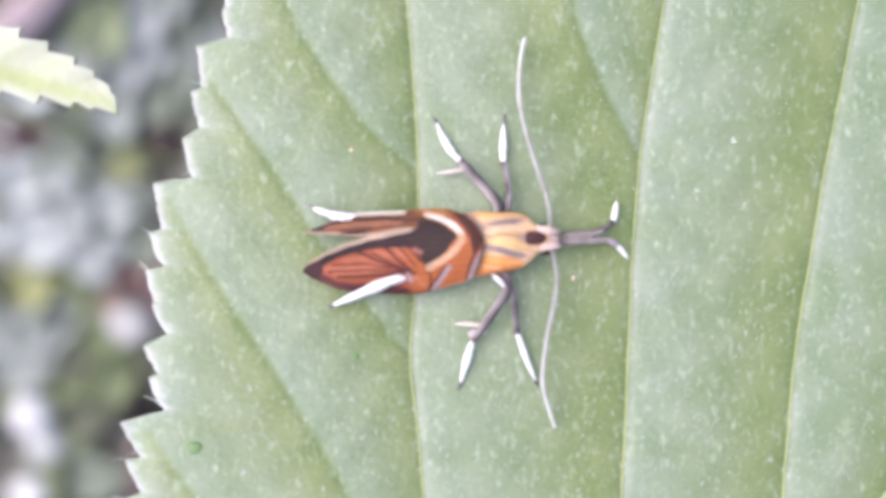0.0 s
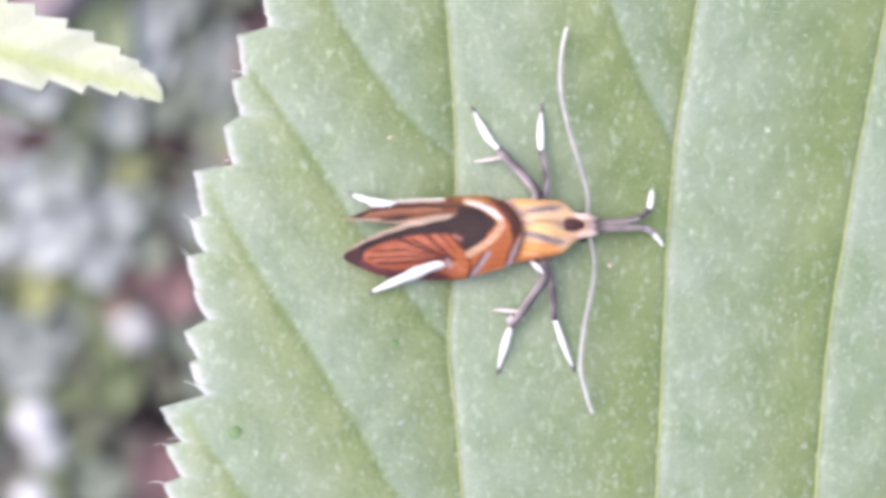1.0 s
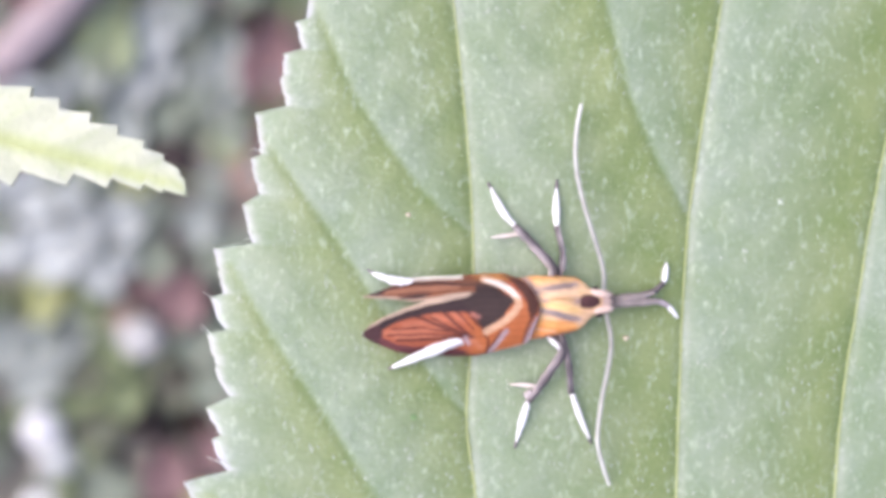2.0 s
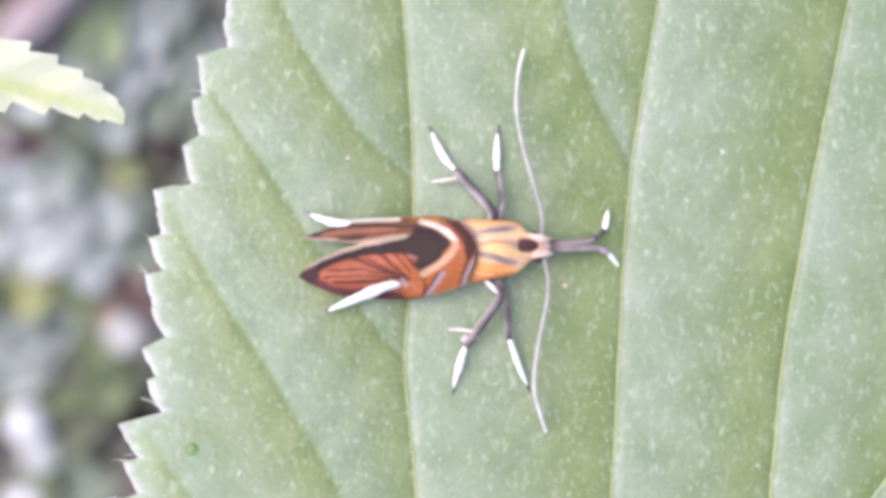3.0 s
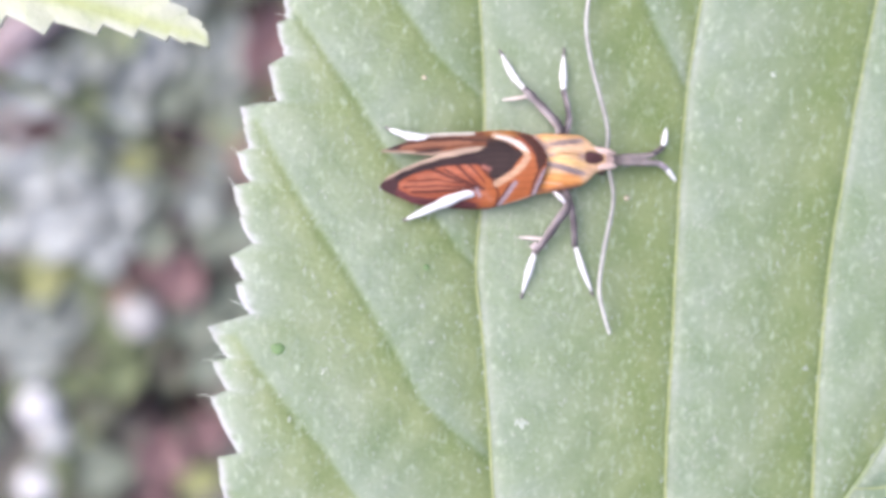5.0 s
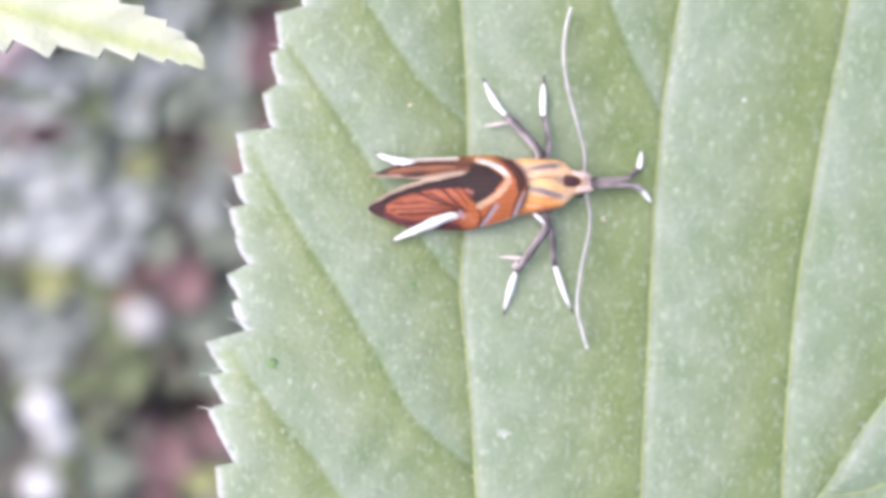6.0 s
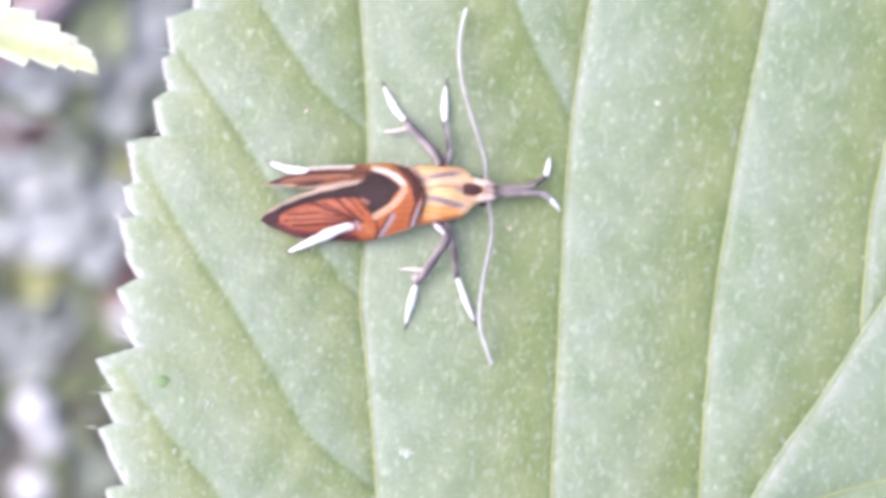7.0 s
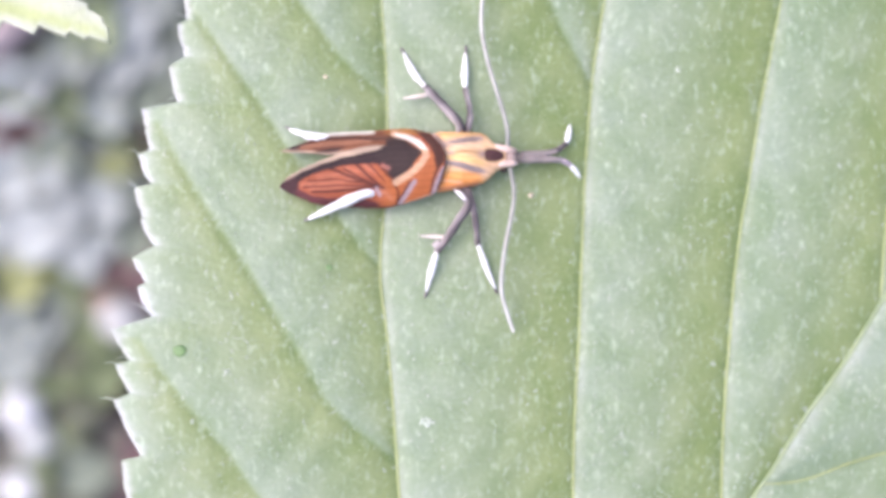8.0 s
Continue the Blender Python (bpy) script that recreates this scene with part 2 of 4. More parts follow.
GROOVES = {
    "a": [(-8.4, 14.5), (-7.5, 12.3), (-6.5, 9.9), (-5.0, 7.5), (-4.2, 6.5), (-3.35, 5.3), (-2.0, 4.2), (-1.15, 3.4)],
    "b": [(-10.4, 7.8), (-9.5, 6.4), (-8.15, 4.5), (-6.9, 2.7), (-5.9, 1.0), (-4.6, -0.8), (-3.1, -2.75), (-2.3, -3.8), (-1.42, -4.7)],
    "c": [(-12.0, 2.2), (-11.2, 0.8), (-9.9, -1.4), (-8.65, -3.3), (-7.65, -4.8), (-6.1, -7.4), (-4.7, -9.7), (-4.1, -10.9), (-2.5, -12.5), (-0.8, -13.8)],
    "d": [(-12.8, -8.0), (-12.0, -9.1), (-11.1, -10.3), (-9.9, -11.75), (-8.6, -13.3), (-7.5, -14.9), (-6.3, -16.4), (-3.5, -19.6), (-0.2, -22.5)],
    "e": [(8.85, 4.1), (7.35, 6.75), (6.05, 9.8), (5.1, 13.6), (3.5, 20.0)],
    "f": [(-13.0, -15.0), (-10.5, -19.0), (-6.5, -24.0), (0.2, -29.5)],
}
# teeth of the near edge, from above downwards: tip x, tip y, then the notch below it
TEETH = [
    (-9.08, 13.11, -8.73, 11.80), (-9.62, 11.70, -9.58, 10.73), (-9.76, 10.53, -9.44, 9.27), (-10.93, 9.0, -10.62, 7.1),
    (-11.16, 6.94, -10.65, 5.32), (-11.45, 4.86, -10.98, 3.1), (-12.76, 2.88, -12.28, 0.86), (-12.93, 0.69, -12.2, -0.75),
    (-13.02, -0.91, -12.58, -2.36), (-12.66, -2.46, -11.98, -3.7), (-13.1, -4.22, -12.38, -5.4), (-12.8, -5.58, -12.1, -7.0),
    (-14.14, -7.62, -13.2, -9.08), (-13.9, -9.22, -13.14, -10.58), (-14.0, -10.92, -12.5, -13.45), (-13.5, -13.7, -13.1, -15.72),
]
LEAF_BASE = Vector((50.0, 33.0, 188.0)) * MM


def leaf_edges():
    """Rows of the blade: y, near edge and far edge, the teeth cut in."""
    rng = random.Random(4)
    left_y = [-53, -48, -42, -30, -22, -15.8, -12, 0, 6, 13.2, 22, 31, 36, 39, 41]
    left_x = [-11, -11.8, -12.8, -13.8, -13.9, -13.4, -12.9, -12.4, -10.75, -8.6, -4, 4, 13, 22, 36]
    right_y = [-53, -50, -44, -35, -24, -10, 5, 20, 32, 38, 41]
    right_x = [-11, 4, 20, 36, 46, 54, 58, 59, 55, 48, 38]
    line = []
    for tx, ty, nx, ny in TEETH:
        line += [(ty, tx), (0.55 * ty + 0.45 * ny, 0.55 * tx + 0.45 * nx - (0.09 if ty < 3 else 0.02)), (ny, nx)]
    y = 13.23
    line.insert(0, (y, -8.57))
    while y < 39.5:                       # teeth above and below the stretch given
        step = rng.uniform(1.3, 2.3)
        base = np.interp(y + step, left_y, left_x)
        line.insert(0, (y + step * 0.93, np.interp(y + step * 0.93, left_y, left_x) - rng.uniform(0.5, 1.1)))
        line.insert(0, (y + step, base))
        y += step
    y = -15.72
    while y > -51.5:
        step = rng.uniform(1.3, 2.3)
        line.append((y - 0.13, np.interp(y, left_y, left_x) - rng.uniform(0.6, 1.2)))
        line.append((y - step, np.interp(y - step, left_y, left_x)))
        y -= step
    line.sort()
    far, y = [], -52.0
    while y < 40.0:
        step = rng.uniform(1.4, 2.4)
        far.append((y, np.interp(y, right_y, right_x)))
        far.append((y + 0.9 * step, np.interp(y + 0.9 * step, right_y, right_x) + rng.uniform(0.6, 1.2)))
        y += step
    ys = set(np.round(np.arange(-18, 16.5, 0.15), 3)) | set(np.round(np.arange(-52.5, 40.8, 0.5), 3)) | {q[0] for q in line}
    ys = np.array(sorted(q for q in ys if -52.6 <= q <= 40.8))
    return ys, np.interp(ys, [q[0] for q in line], [q[1] for q in line]), np.interp(ys, [q[0] for q in far], [q[1] for q in far]), left_y, left_x


LEAF_YS, LEAF_L, LEAF_R, EDGE_Y, EDGE_X = leaf_edges()
# worn, slightly ragged margin
LEAF_L = LEAF_L + np.array([0.07 * noise.noise(Vector((y * 1.7, 0, 0))) + 0.09 * noise.noise(Vector((y * 4.3, 7, 0))) for y in LEAF_YS])


def leaf_height(x, y):
    """Height of the blade's upper side in millimetres, for arrays."""
    x, y = np.asarray(x, float), np.asarray(y, float)
    z = 190.1 - 0.055 * x - 0.02 * y - 0.0006 * np.maximum(x - 15, 0) ** 2
    ribs = np.minimum.reduce([segment_distance(x, y, v) for v in VEINS.values()])
    fine = np.minimum.reduce([segment_distance(x, y, v) for v in GROOVES.values()])
    z = z + 0.1 * (1 - np.exp(-ribs / 0.25)) + 0.36 * (1 - np.exp(-(ribs / 2.0) ** 1.15)) + 0.06 * (1 - np.exp(-fine / 0.16)) + 0.1 * (1 - np.exp(-fine / 1.3)) - 0.35
    edge = np.maximum(x - np.interp(y, EDGE_Y, EDGE_X) + 0.9, 0)
    z = z - 0.45 * np.exp(-(edge / 2.2) ** 1.2) - 0.35 * np.exp(-(edge / 0.75) ** 2)
    wave = np.sin(x * 1.9 + 0.8 * np.sin(y * 1.1)) * np.sin(y * 1.6 + 1.3 * np.sin(x * 0.7))
    return z + 0.035 * wave


def leaf_z(x, y):
    return float(leaf_height(np.array([x]), np.array([y]))[0])


def leaf_sheen(X, Y):
    """Strength of the painted sheen: it fades from each vein towards the next."""
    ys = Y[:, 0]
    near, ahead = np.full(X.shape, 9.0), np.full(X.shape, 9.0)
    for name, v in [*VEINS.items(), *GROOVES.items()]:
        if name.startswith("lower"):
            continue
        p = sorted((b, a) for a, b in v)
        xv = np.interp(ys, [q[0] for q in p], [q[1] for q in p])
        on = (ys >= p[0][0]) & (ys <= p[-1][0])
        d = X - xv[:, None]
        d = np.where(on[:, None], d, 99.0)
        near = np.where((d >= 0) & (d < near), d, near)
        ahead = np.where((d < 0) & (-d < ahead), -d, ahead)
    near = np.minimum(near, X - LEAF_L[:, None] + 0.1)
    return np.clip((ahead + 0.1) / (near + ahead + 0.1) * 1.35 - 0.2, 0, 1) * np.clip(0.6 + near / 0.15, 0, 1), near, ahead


def flake_share(x, y):
    """Share of flakes kept at a point: highest just to one side of each vein."""
    best = 9.0
    for v in (*VEINS.values(), *GROOVES.values()):
        p = sorted((b, a) for a, b in v)
        d = x - np.interp(y, [q[0] for q in p], [q[1] for q in p])
        if p[0][0] < y < p[-1][0] and 0 < d < best:
            best = d
    return math.exp(-best / 2.5)


def build_leaf():
    leaf = new("leaf")
    leaf.location = LEAF_BASE
    tagged(leaf, "large soft green serrated leaf held above the soil", "leaf")
    o = np.array(LEAF_BASE) / MM
    s = np.concatenate([np.arange(0, 0.6, 0.1), np.arange(0.6, 42, 0.15), np.arange(42, 68, 1.2), [68]]) / 68
    plain = np.interp(LEAF_YS, EDGE_Y, EDGE_X)
    X = plain[:, None] + (LEAF_R - plain)[:, None] * s[None, :]
    X = X + (LEAF_L - plain)[:, None] * np.exp(-((X - plain[:, None]) / 1.1) ** 2)
    Y = np.repeat(LEAF_YS[:, None], len(s), 1)
    Z = leaf_height(X, Y)
    edge = X - LEAF_L[:, None]
    ribs = np.minimum.reduce([segment_distance(X, Y, v) for v in VEINS.values()])
    fine = np.minimum.reduce([segment_distance(X, Y, v) for v in GROOVES.values()])
    rng = np.random.default_rng(2)
    tint = np.zeros((*X.shape, 3)) + np.array((0.176, 0.22, 0.096))
    sheen, after, before = leaf_sheen(X, Y)
    # sky sheen and the shaded olive side of each panel, painted into the colour
    tint = mix(tint, (0.191, 0.248, 0.168), np.clip(sheen, 0, 1) ** 0.8 * 0.85)
    tint = mix(tint, (0.174, 0.222, 0.078), np.clip(1 - 2.2 * sheen, 0, 1) * np.where(X < -1.3, 0.35, 0.6))
    tint = mix(tint, (0.12, 0.165, 0.05), np.exp(-(before / 0.2) ** 2) * (ribs < 0.6) * 0.6)      # olive shade, then a pale sheen line, painted along each vein
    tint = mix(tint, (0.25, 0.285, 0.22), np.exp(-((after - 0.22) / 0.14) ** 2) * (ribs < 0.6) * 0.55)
    # grooves darkened in the colour, as shade lies in a crease
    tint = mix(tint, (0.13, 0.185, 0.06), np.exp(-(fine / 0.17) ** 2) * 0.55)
    side = segment_distance(X, Y, [(a + 0.3, b - 0.18) for a, b in VEINS["midrib"]])
    tint = mix(tint, (0.32, 0.335, 0.3), np.exp(-(side / 0.25) ** 2) * 0.25)                           # pale edge of the midrib
    ragged = np.array([1.0 + 0.5 * noise.noise(Vector((y * 0.9, 3, 0))) + 0.55 * noise.noise(Vector((y * 3.1, 9, 0))) for y in LEAF_YS])[:, None]
    flank = np.clip(1.15 - np.maximum(np.gradient(LEAF_L, LEAF_YS), 0), 0.12, 1)[:, None]           # the upper side of each tooth stays green
    tint = mix(tint, (0.27, 0.325, 0.25), np.exp(-(edge / 1.0) ** 2) * 0.4)                      # pale margin
    # white flanks: the pale margin, plus light caught on its curl painted in
    tint = mix(tint, (0.42, 0.42, 0.41), np.exp(-(edge / (np.interp(LEAF_YS, (0, 5), (0.33, 0.27))[:, None] * ragged)) ** 2.4) * 0.92 * flank)
    speck = (rng.random(X.shape) > 0.95) * rng.random(X.shape)
    tint = mix(tint, (0.36, 0.41, 0.33), speck * 0.35)
    tint = tint * np.array((0.952, 0.94, 0.944))
    verts = np.stack([X - o[0], Y - o[1], Z - o[2]], -1).reshape(-1, 3) * MM
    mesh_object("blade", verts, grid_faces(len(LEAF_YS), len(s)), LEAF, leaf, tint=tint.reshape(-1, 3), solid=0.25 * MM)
    for name, line in VEINS.items():
        pts = [((x - o[0]) * MM, (y - o[1]) * MM, 0) for x, y in line]
        path = smooth_path(pts, 14)
        xs, ys = np.array([p.x for p in path]) / MM + o[0], np.array([p.y for p in path]) / MM + o[1]
        zs = (leaf_height(xs, ys) - o[2] + 0.03) * MM
        big = 0.1 if name == "midrib" else 0.072
        v, f = tube([(p.x, p.y, z) for p, z in zip(path, zs)], [big * q * MM for q in ((0.7, 1, 1, 0.9, 0.6) if name == "midrib" else (0.4, 0.55, 0.65, 0.75, 0.8))], 8, 0.6, 1)
        mesh_object("midrib" if name == "midrib" else "vein", v, f, MIDRIB if name == "midrib" else VEIN, leaf, "pale green vein")
    v, f = tube([(0, 0, 0), (9 * MM, 8 * MM, -4 * MM), (20 * MM, 16 * MM, -30 * MM), (24 * MM, 18 * MM, -100 * MM), (23 * MM, 18 * MM, -192 * MM)], [0.7 * MM, 1.1 * MM, 1.4 * MM], 10)
    mesh_object("stalk", v, f, VEIN, leaf, "round green leaf stalk")
    rng = random.Random(8)
    # fine hairs on the margin: tooth, share of its flank, heading in degrees, length
    for i, q, a, n in ((3, 0.95, 150, 0.5), (5, 0.85, 200, 0.35), (7, 0.05, 120, 0.5), (8, 0.0, 110, 0.55), (8, 0.02, 130, 0.4), (11, 0.85, 135, 0.9), (11, 0.98, 128, 1.0), (11, 0.92, 105, 0.7),
                       (12, 0.9, 170, 0.5), (13, 0.0, 165, 0.5), (14, 0.0, 160, 0.6), (14, 0.0, 150, 0.45)):
        tx, ty, nx, ny = TEETH[i]
        x, y, a = tx + (nx - tx) * q, ty + (ny - ty) * q, radians(a)
        z = leaf_z(x + 0.1, y)
        p = [(x + 0.12, y, z - 0.05), (x + 0.5 * n * math.cos(a), y + 0.5 * n * math.sin(a), z + 0.05), (x + n * math.cos(a + 0.25), y + n * math.sin(a + 0.25), z + 0.1)]
        v, f = tube([((b[0] - o[0]) * MM, (b[1] - o[1]) * MM, (b[2] - o[2]) * MM) for b in p], [0.017 * MM, 0.006 * MM], 4, 1.0, 3)
        mesh_object("hair", v, f, HAIR, leaf)
    verts, faces = [], []                 # short pale bristles all over the blade
    for k in range(2600):
        x, y = rng.uniform(-13, 30), rng.uniform(-18, 17)
        if x < np.interp(y, LEAF_YS, LEAF_L) + 0.4:
            continue
        z, a, n = leaf_z(x, y), rng.uniform(0, 6.28), rng.uniform(0.03, 0.09) * (1.6 if rng.random() > 0.96 else 1)
        d, w = Vector((math.cos(a), math.sin(a), 0.25)) * n, rng.uniform(0.012, 0.04)
        c, side = Vector((x, y, z)), Vector((-math.sin(a), math.cos(a), 0)) * w
        i = len(verts)
        verts += [(q - Vector(o)) * MM for q in (c - side, c + side, c + d * 0.6 + Vector((0, 0, w)), c + d)]
        faces += [(i, i + 1, i + 2), (i, i + 2, i + 3), (i + 1, i + 3, i + 2)]
    b = mesh_object("bristles", verts, faces, BRISTLE, leaf, "short pale bristles", smooth=False)
    b["kind"] = "stuff"
    verts, faces = [], []                 # small pale flakes, in loose clusters
    for k in range(2700):
        cx, cy = rng.uniform(-13, 30), rng.uniform(-18, 17)
        if rng.random() > (0.35 + 0.65 * flake_share(cx, cy)) * min(1, max(0.3, (7 - cy) / 14)):
            continue
        for j in range(rng.choice((1, 1, 2, 3, 5, 7))):
            x, y = cx + rng.gauss(0, 0.8), cy + rng.gauss(0, 0.8)
            if x < np.interp(y, LEAF_YS, LEAF_L) + 0.4:
                continue
            z, a, n = leaf_z(x, y), rng.gauss(1.6, 0.6), rng.uniform(0.04, 0.13) * (1.5 if rng.random() > 0.93 else 1)
            d, side = Vector((math.cos(a), math.sin(a), 0)) * n, Vector((-math.sin(a), math.cos(a), 0)) * n * rng.choice((0.15, 0.2, 0.3, 0.45))
            c, i = Vector((x, y, z + 0.012)), len(verts)
            ring = [c - d, c - d * 0.3 - side, c + d * 0.7 - side * 0.6, c + d, c + d * 0.4 + side, c - d * 0.5 + side * 0.8]
            verts += [(q - Vector(o)) * MM for q in ring + [c + Vector((0, 0, 0.03))]]
            faces += [(i + q, i + (q + 1) % 6, i + 6) for q in range(6)]
    b = mesh_object("flake_scatter", verts, faces, FLAKE, leaf, "scattered pale flakes", smooth=False)
    b["kind"] = "stuff"


# ---- the moth ----
MOTH = Vector((1.0, 0.3, leaf_z(1.0, 0.3)))


def on_moth(x, y, h):
    """A point h millimetres above the leaf, in the moth's space."""
    return Vector((x - MOTH.x, y - MOTH.y, leaf_z(x, y) + h - MOTH.z)) * MM


DARK, ORANGE = (0.028, 0.016, 0.017), (0.255, 0.07, 0.034)
CREAM, PEACH, GREY = (0.34, 0.25, 0.185), (0.46, 0.29, 0.185), (0.28, 0.225, 0.245)
BLACK_PATCH = [(-1.7, 0.55), (-1.05, 0.9), (-1.1, 1.3), (-0.5, 1.36), (0.12, 0.88), (0.68, 0.6), (0.4, 0.22), (-0.05, -0.3), (-0.57, -0.68), (-0.85, -0.5), (-1.2, 0.1)]
CHEVRON = [(-0.68, 1.45), (-0.05, 1.27), (0.44, 1.0), (0.74, 0.66), (0.8, 0.38), (0.6, 0.04), (0.08, -0.4), (-0.6, -0.78)]
BROWN_BAND = [(-0.1, 1.75), (0.45, 1.75), (1.01, 1.36), (1.44, 0.92), (1.7, 0.43), (1.6, 0.1), (1.42, -0.15), (1.3, -0.25), (1.24, -0.05), (1.16, 0.2), (1.14, 0.45), (1.0, 0.82), (0.55, 1.32)]


def stroke(t, x, y, line, w, c, k=0.9, power=2):
    """A streak of colour c along a line."""
    return mix(t, c, k * np.exp(-(segment_distance(x, y, line) / w) ** power))


def wing_tint(x, y, low, up, lower_wing):
    """Scale colours of a folded forewing."""
    t = np.zeros((*x.shape, 3)) + np.array(ORANGE)
    x0, y0 = x, y
    x, y = x + 0.012 * np.sin(6 * y + 2.5 * x), y + 0.008 * np.sin(5.1 * x0 + 4 * y0)
    if lower_wing:
        t = mix(t, (0.32, 0.095, 0.033), np.clip((x + 1.6) / 0.6, 0, 1))
        for line, w in (([(-5.0, -0.86), (-3.2, -0.75), (-2.3, -0.6)], 0.11), ([(-4.6, -1.08), (-3.2, -1.0), (-2.0, -0.98)], 0.08), ([(-4.2, -0.5), (-3.3, -0.42), (-2.5, -0.45)], 0.1),
                        ([(-2.9, -0.15), (-2.2, -0.25), (-1.9, -0.45)], 0.1), ([(-2.0, 0.0), (-1.6, -0.3)], 0.1), ([(-1.2, -1.1), (-0.8, -1.5)], 0.12)):
            t = stroke(t, x, y, line, w, (0.41, 0.155, 0.095), 0.5)
        for line, w in (([(-3.7, -0.08), (-2.7, -0.5), (-1.7, -0.9), (-1.2, -1.0)], 0.08), ([(-2.5, 0.15), (-1.95, -0.42), (-1.4, -0.88)], 0.085), ([(-3.0, -0.15), (-2.3, -0.55), (-1.45, -0.92)], 0.05),
                        ([(-1.42, 0.15), (-1.0, -0.38), (-0.62, -0.68)], 0.1), ([(-4.7, -0.7), (-3.4, -0.62), (-2.2, -0.78)], 0.04), ([(-4.5, -1.2), (-3.2, -1.14), (-1.6, -1.0)], 0.075),
                        ([(-4.9, -0.98), (-3.4, -0.9), (-1.9, -0.93)], 0.045), ([(-1.9, 0.1), (-1.5, -0.3), (-1.15, -0.7)], 0.04), ([(-0.75, -0.72), (-0.5, -1.2), (-0.55, -1.7)], 0.05)):
            t = stroke(t, x, y, line, w, (0.05, 0.015, 0.014))
        t = mix(t, (0.085, 0.028, 0.03), np.clip((np.interp(x, (-5.2, -4.5, -3.8, -2.5, -1.4), (-0.95, -1.3, -1.4, -1.34, -1.62)) - y) / 0.12, 0, 1) * np.clip((-1.3 - x) / 0.3, 0, 1))
        t = mix(t, DARK, np.clip((np.interp(x, (-5.2, -4.5, -3.4, -2.4, -1.7, -1.0), (0.6, 0.52, 0.62, 0.75, 0.86, 0.95)) - (up - y)) / 0.1, 0, 1) * (x < 0.2))
        t = mix(t, (0.045, 0.02, 0.022), np.clip((-5.12 - x - 0.1 * np.sin(9 * y)) / 0.16, 0, 1))
        cream = np.interp(x, (-5.9, -5.4, -4.0, -2.3, -1.0), (0.1, 0.18, 0.22, 0.3, 0.2))
        t = mix(t, CREAM, np.clip((cream - (up - y)) / 0.08, 0, 1) * np.clip((-0.9 - x) / 0.5, 0, 1) * np.clip((x + 5.95) / 0.35, 0, 1))
        t = stroke(t, x, y, [(-2.2, -1.9), (-1.0, -1.9), (-0.4, -1.76)], 0.09, (0.1, 0.03, 0.028))
        t = stroke(t, x, y, [(-1.5, -1.05), (-1.35, -1.3)], 0.1, GREY)
    else:
        t = mix(t, (0.135, 0.05, 0.026), np.clip((0.4 - x) / 0.3, 0, 1))
        t = stroke(t, x, y, [(-5.0, 0.92), (-3.6, 1.02), (-1.8, 1.12)], 0.1, (0.22, 0.1, 0.06))
        t = stroke(t, x, y, [(-4.4, 0.78), (-3.0, 0.84)], 0.05, (0.06, 0.024, 0.018))
        t = stroke(t, x, y, [(-5.7, 0.8), (-4.8, 1.04), (-3.9, 1.26), (-2.5, 1.29), (-1.2, 1.2)], 0.07, DARK)
        t = mix(t, DARK, np.clip((-5.0 - x) / 0.3, 0, 1) * 0.9)
        t = mix(t, (0.28, 0.2, 0.15), np.clip((0.15 - (y - low)) / 0.08, 0, 1) * np.clip((-1.2 - x) / 0.4, 0, 1))
        # shade in the gap between the wings, painted into the colour
        t = mix(t, DARK, inside(x, y, [(-4.4, 0.6), (-3.3, 0.66), (-3.1, 0.8), (-3.6, 0.78), (-4.2, 0.7)]))
        t = mix(t, (0.46, 0.43, 0.37), inside(x, y, [(-4.1, 1.44), (-4.0, 1.62), (-1.65, 1.66), (-1.6, 1.47), (-2.6, 1.44), (-3.8, 1.39)]))
        t = mix(t, (0.3, 0.125, 0.038), np.clip((x + 1.3) / 0.5, 0, 1) * np.clip((y - 1.32) / 0.12, 0, 1) * 0.9)
    t = mix(t, (0.032, 0.02, 0.019), inside(x, y, BLACK_PATCH))
    t = stroke(t, x, y, [(-1.55, 1.3), (-1.0, 1.3), (-0.62, 1.45)], 0.16, (0.085, 0.038, 0.024), 0.8)
    t = stroke(t, x, y, CHEVRON, 0.16, PEACH, 0.9, 6)
    t = mix(t, mix(np.zeros((*x.shape, 3)) + np.array((0.06, 0.024, 0.018)), (0.2, 0.085, 0.03), np.clip((y - 1.42) / 0.2, 0, 1)), inside(x, y, BROWN_BAND))
    t = stroke(t, x, y, [(1.4, -0.05), (1.12, -0.7), (1.0, -1.4)], 0.07, (0.07, 0.025, 0.018))
    t = stroke(t, x, y, [(1.62, -0.2), (1.3, -0.8), (1.14, -1.4)], 0.13, GREY, 0.9, 4)
    t = stroke(t, x, y, [(0.28, -0.76), (-0.08, -1.2), (-0.4, -1.68)], 0.12, GREY, 0.9, 4)
    t = stroke(t, x, y, [(0.05, -0.78), (-0.25, -1.2), (-0.58, -1.7)], 0.05, (0.06, 0.022, 0.018))
    t = stroke(t, x, y, [(-0.1, -1.68), (1.0, -1.36)], 0.06, (0.5, 0.33, 0.25), 0.8)
    t = stroke(t, x, y, [(-1.2, -0.02), (-0.92, -0.14)], 0.09, (0.4, 0.16, 0.13), 0.55)
    return t * (1 + 0.13 * np.sin(31 * y + 1.5 * np.sin(1.9 * x)) * np.sin(2.3 * x + 9 * y) + 0.09 * np.sin(53 * y - 3 * x))[..., None]


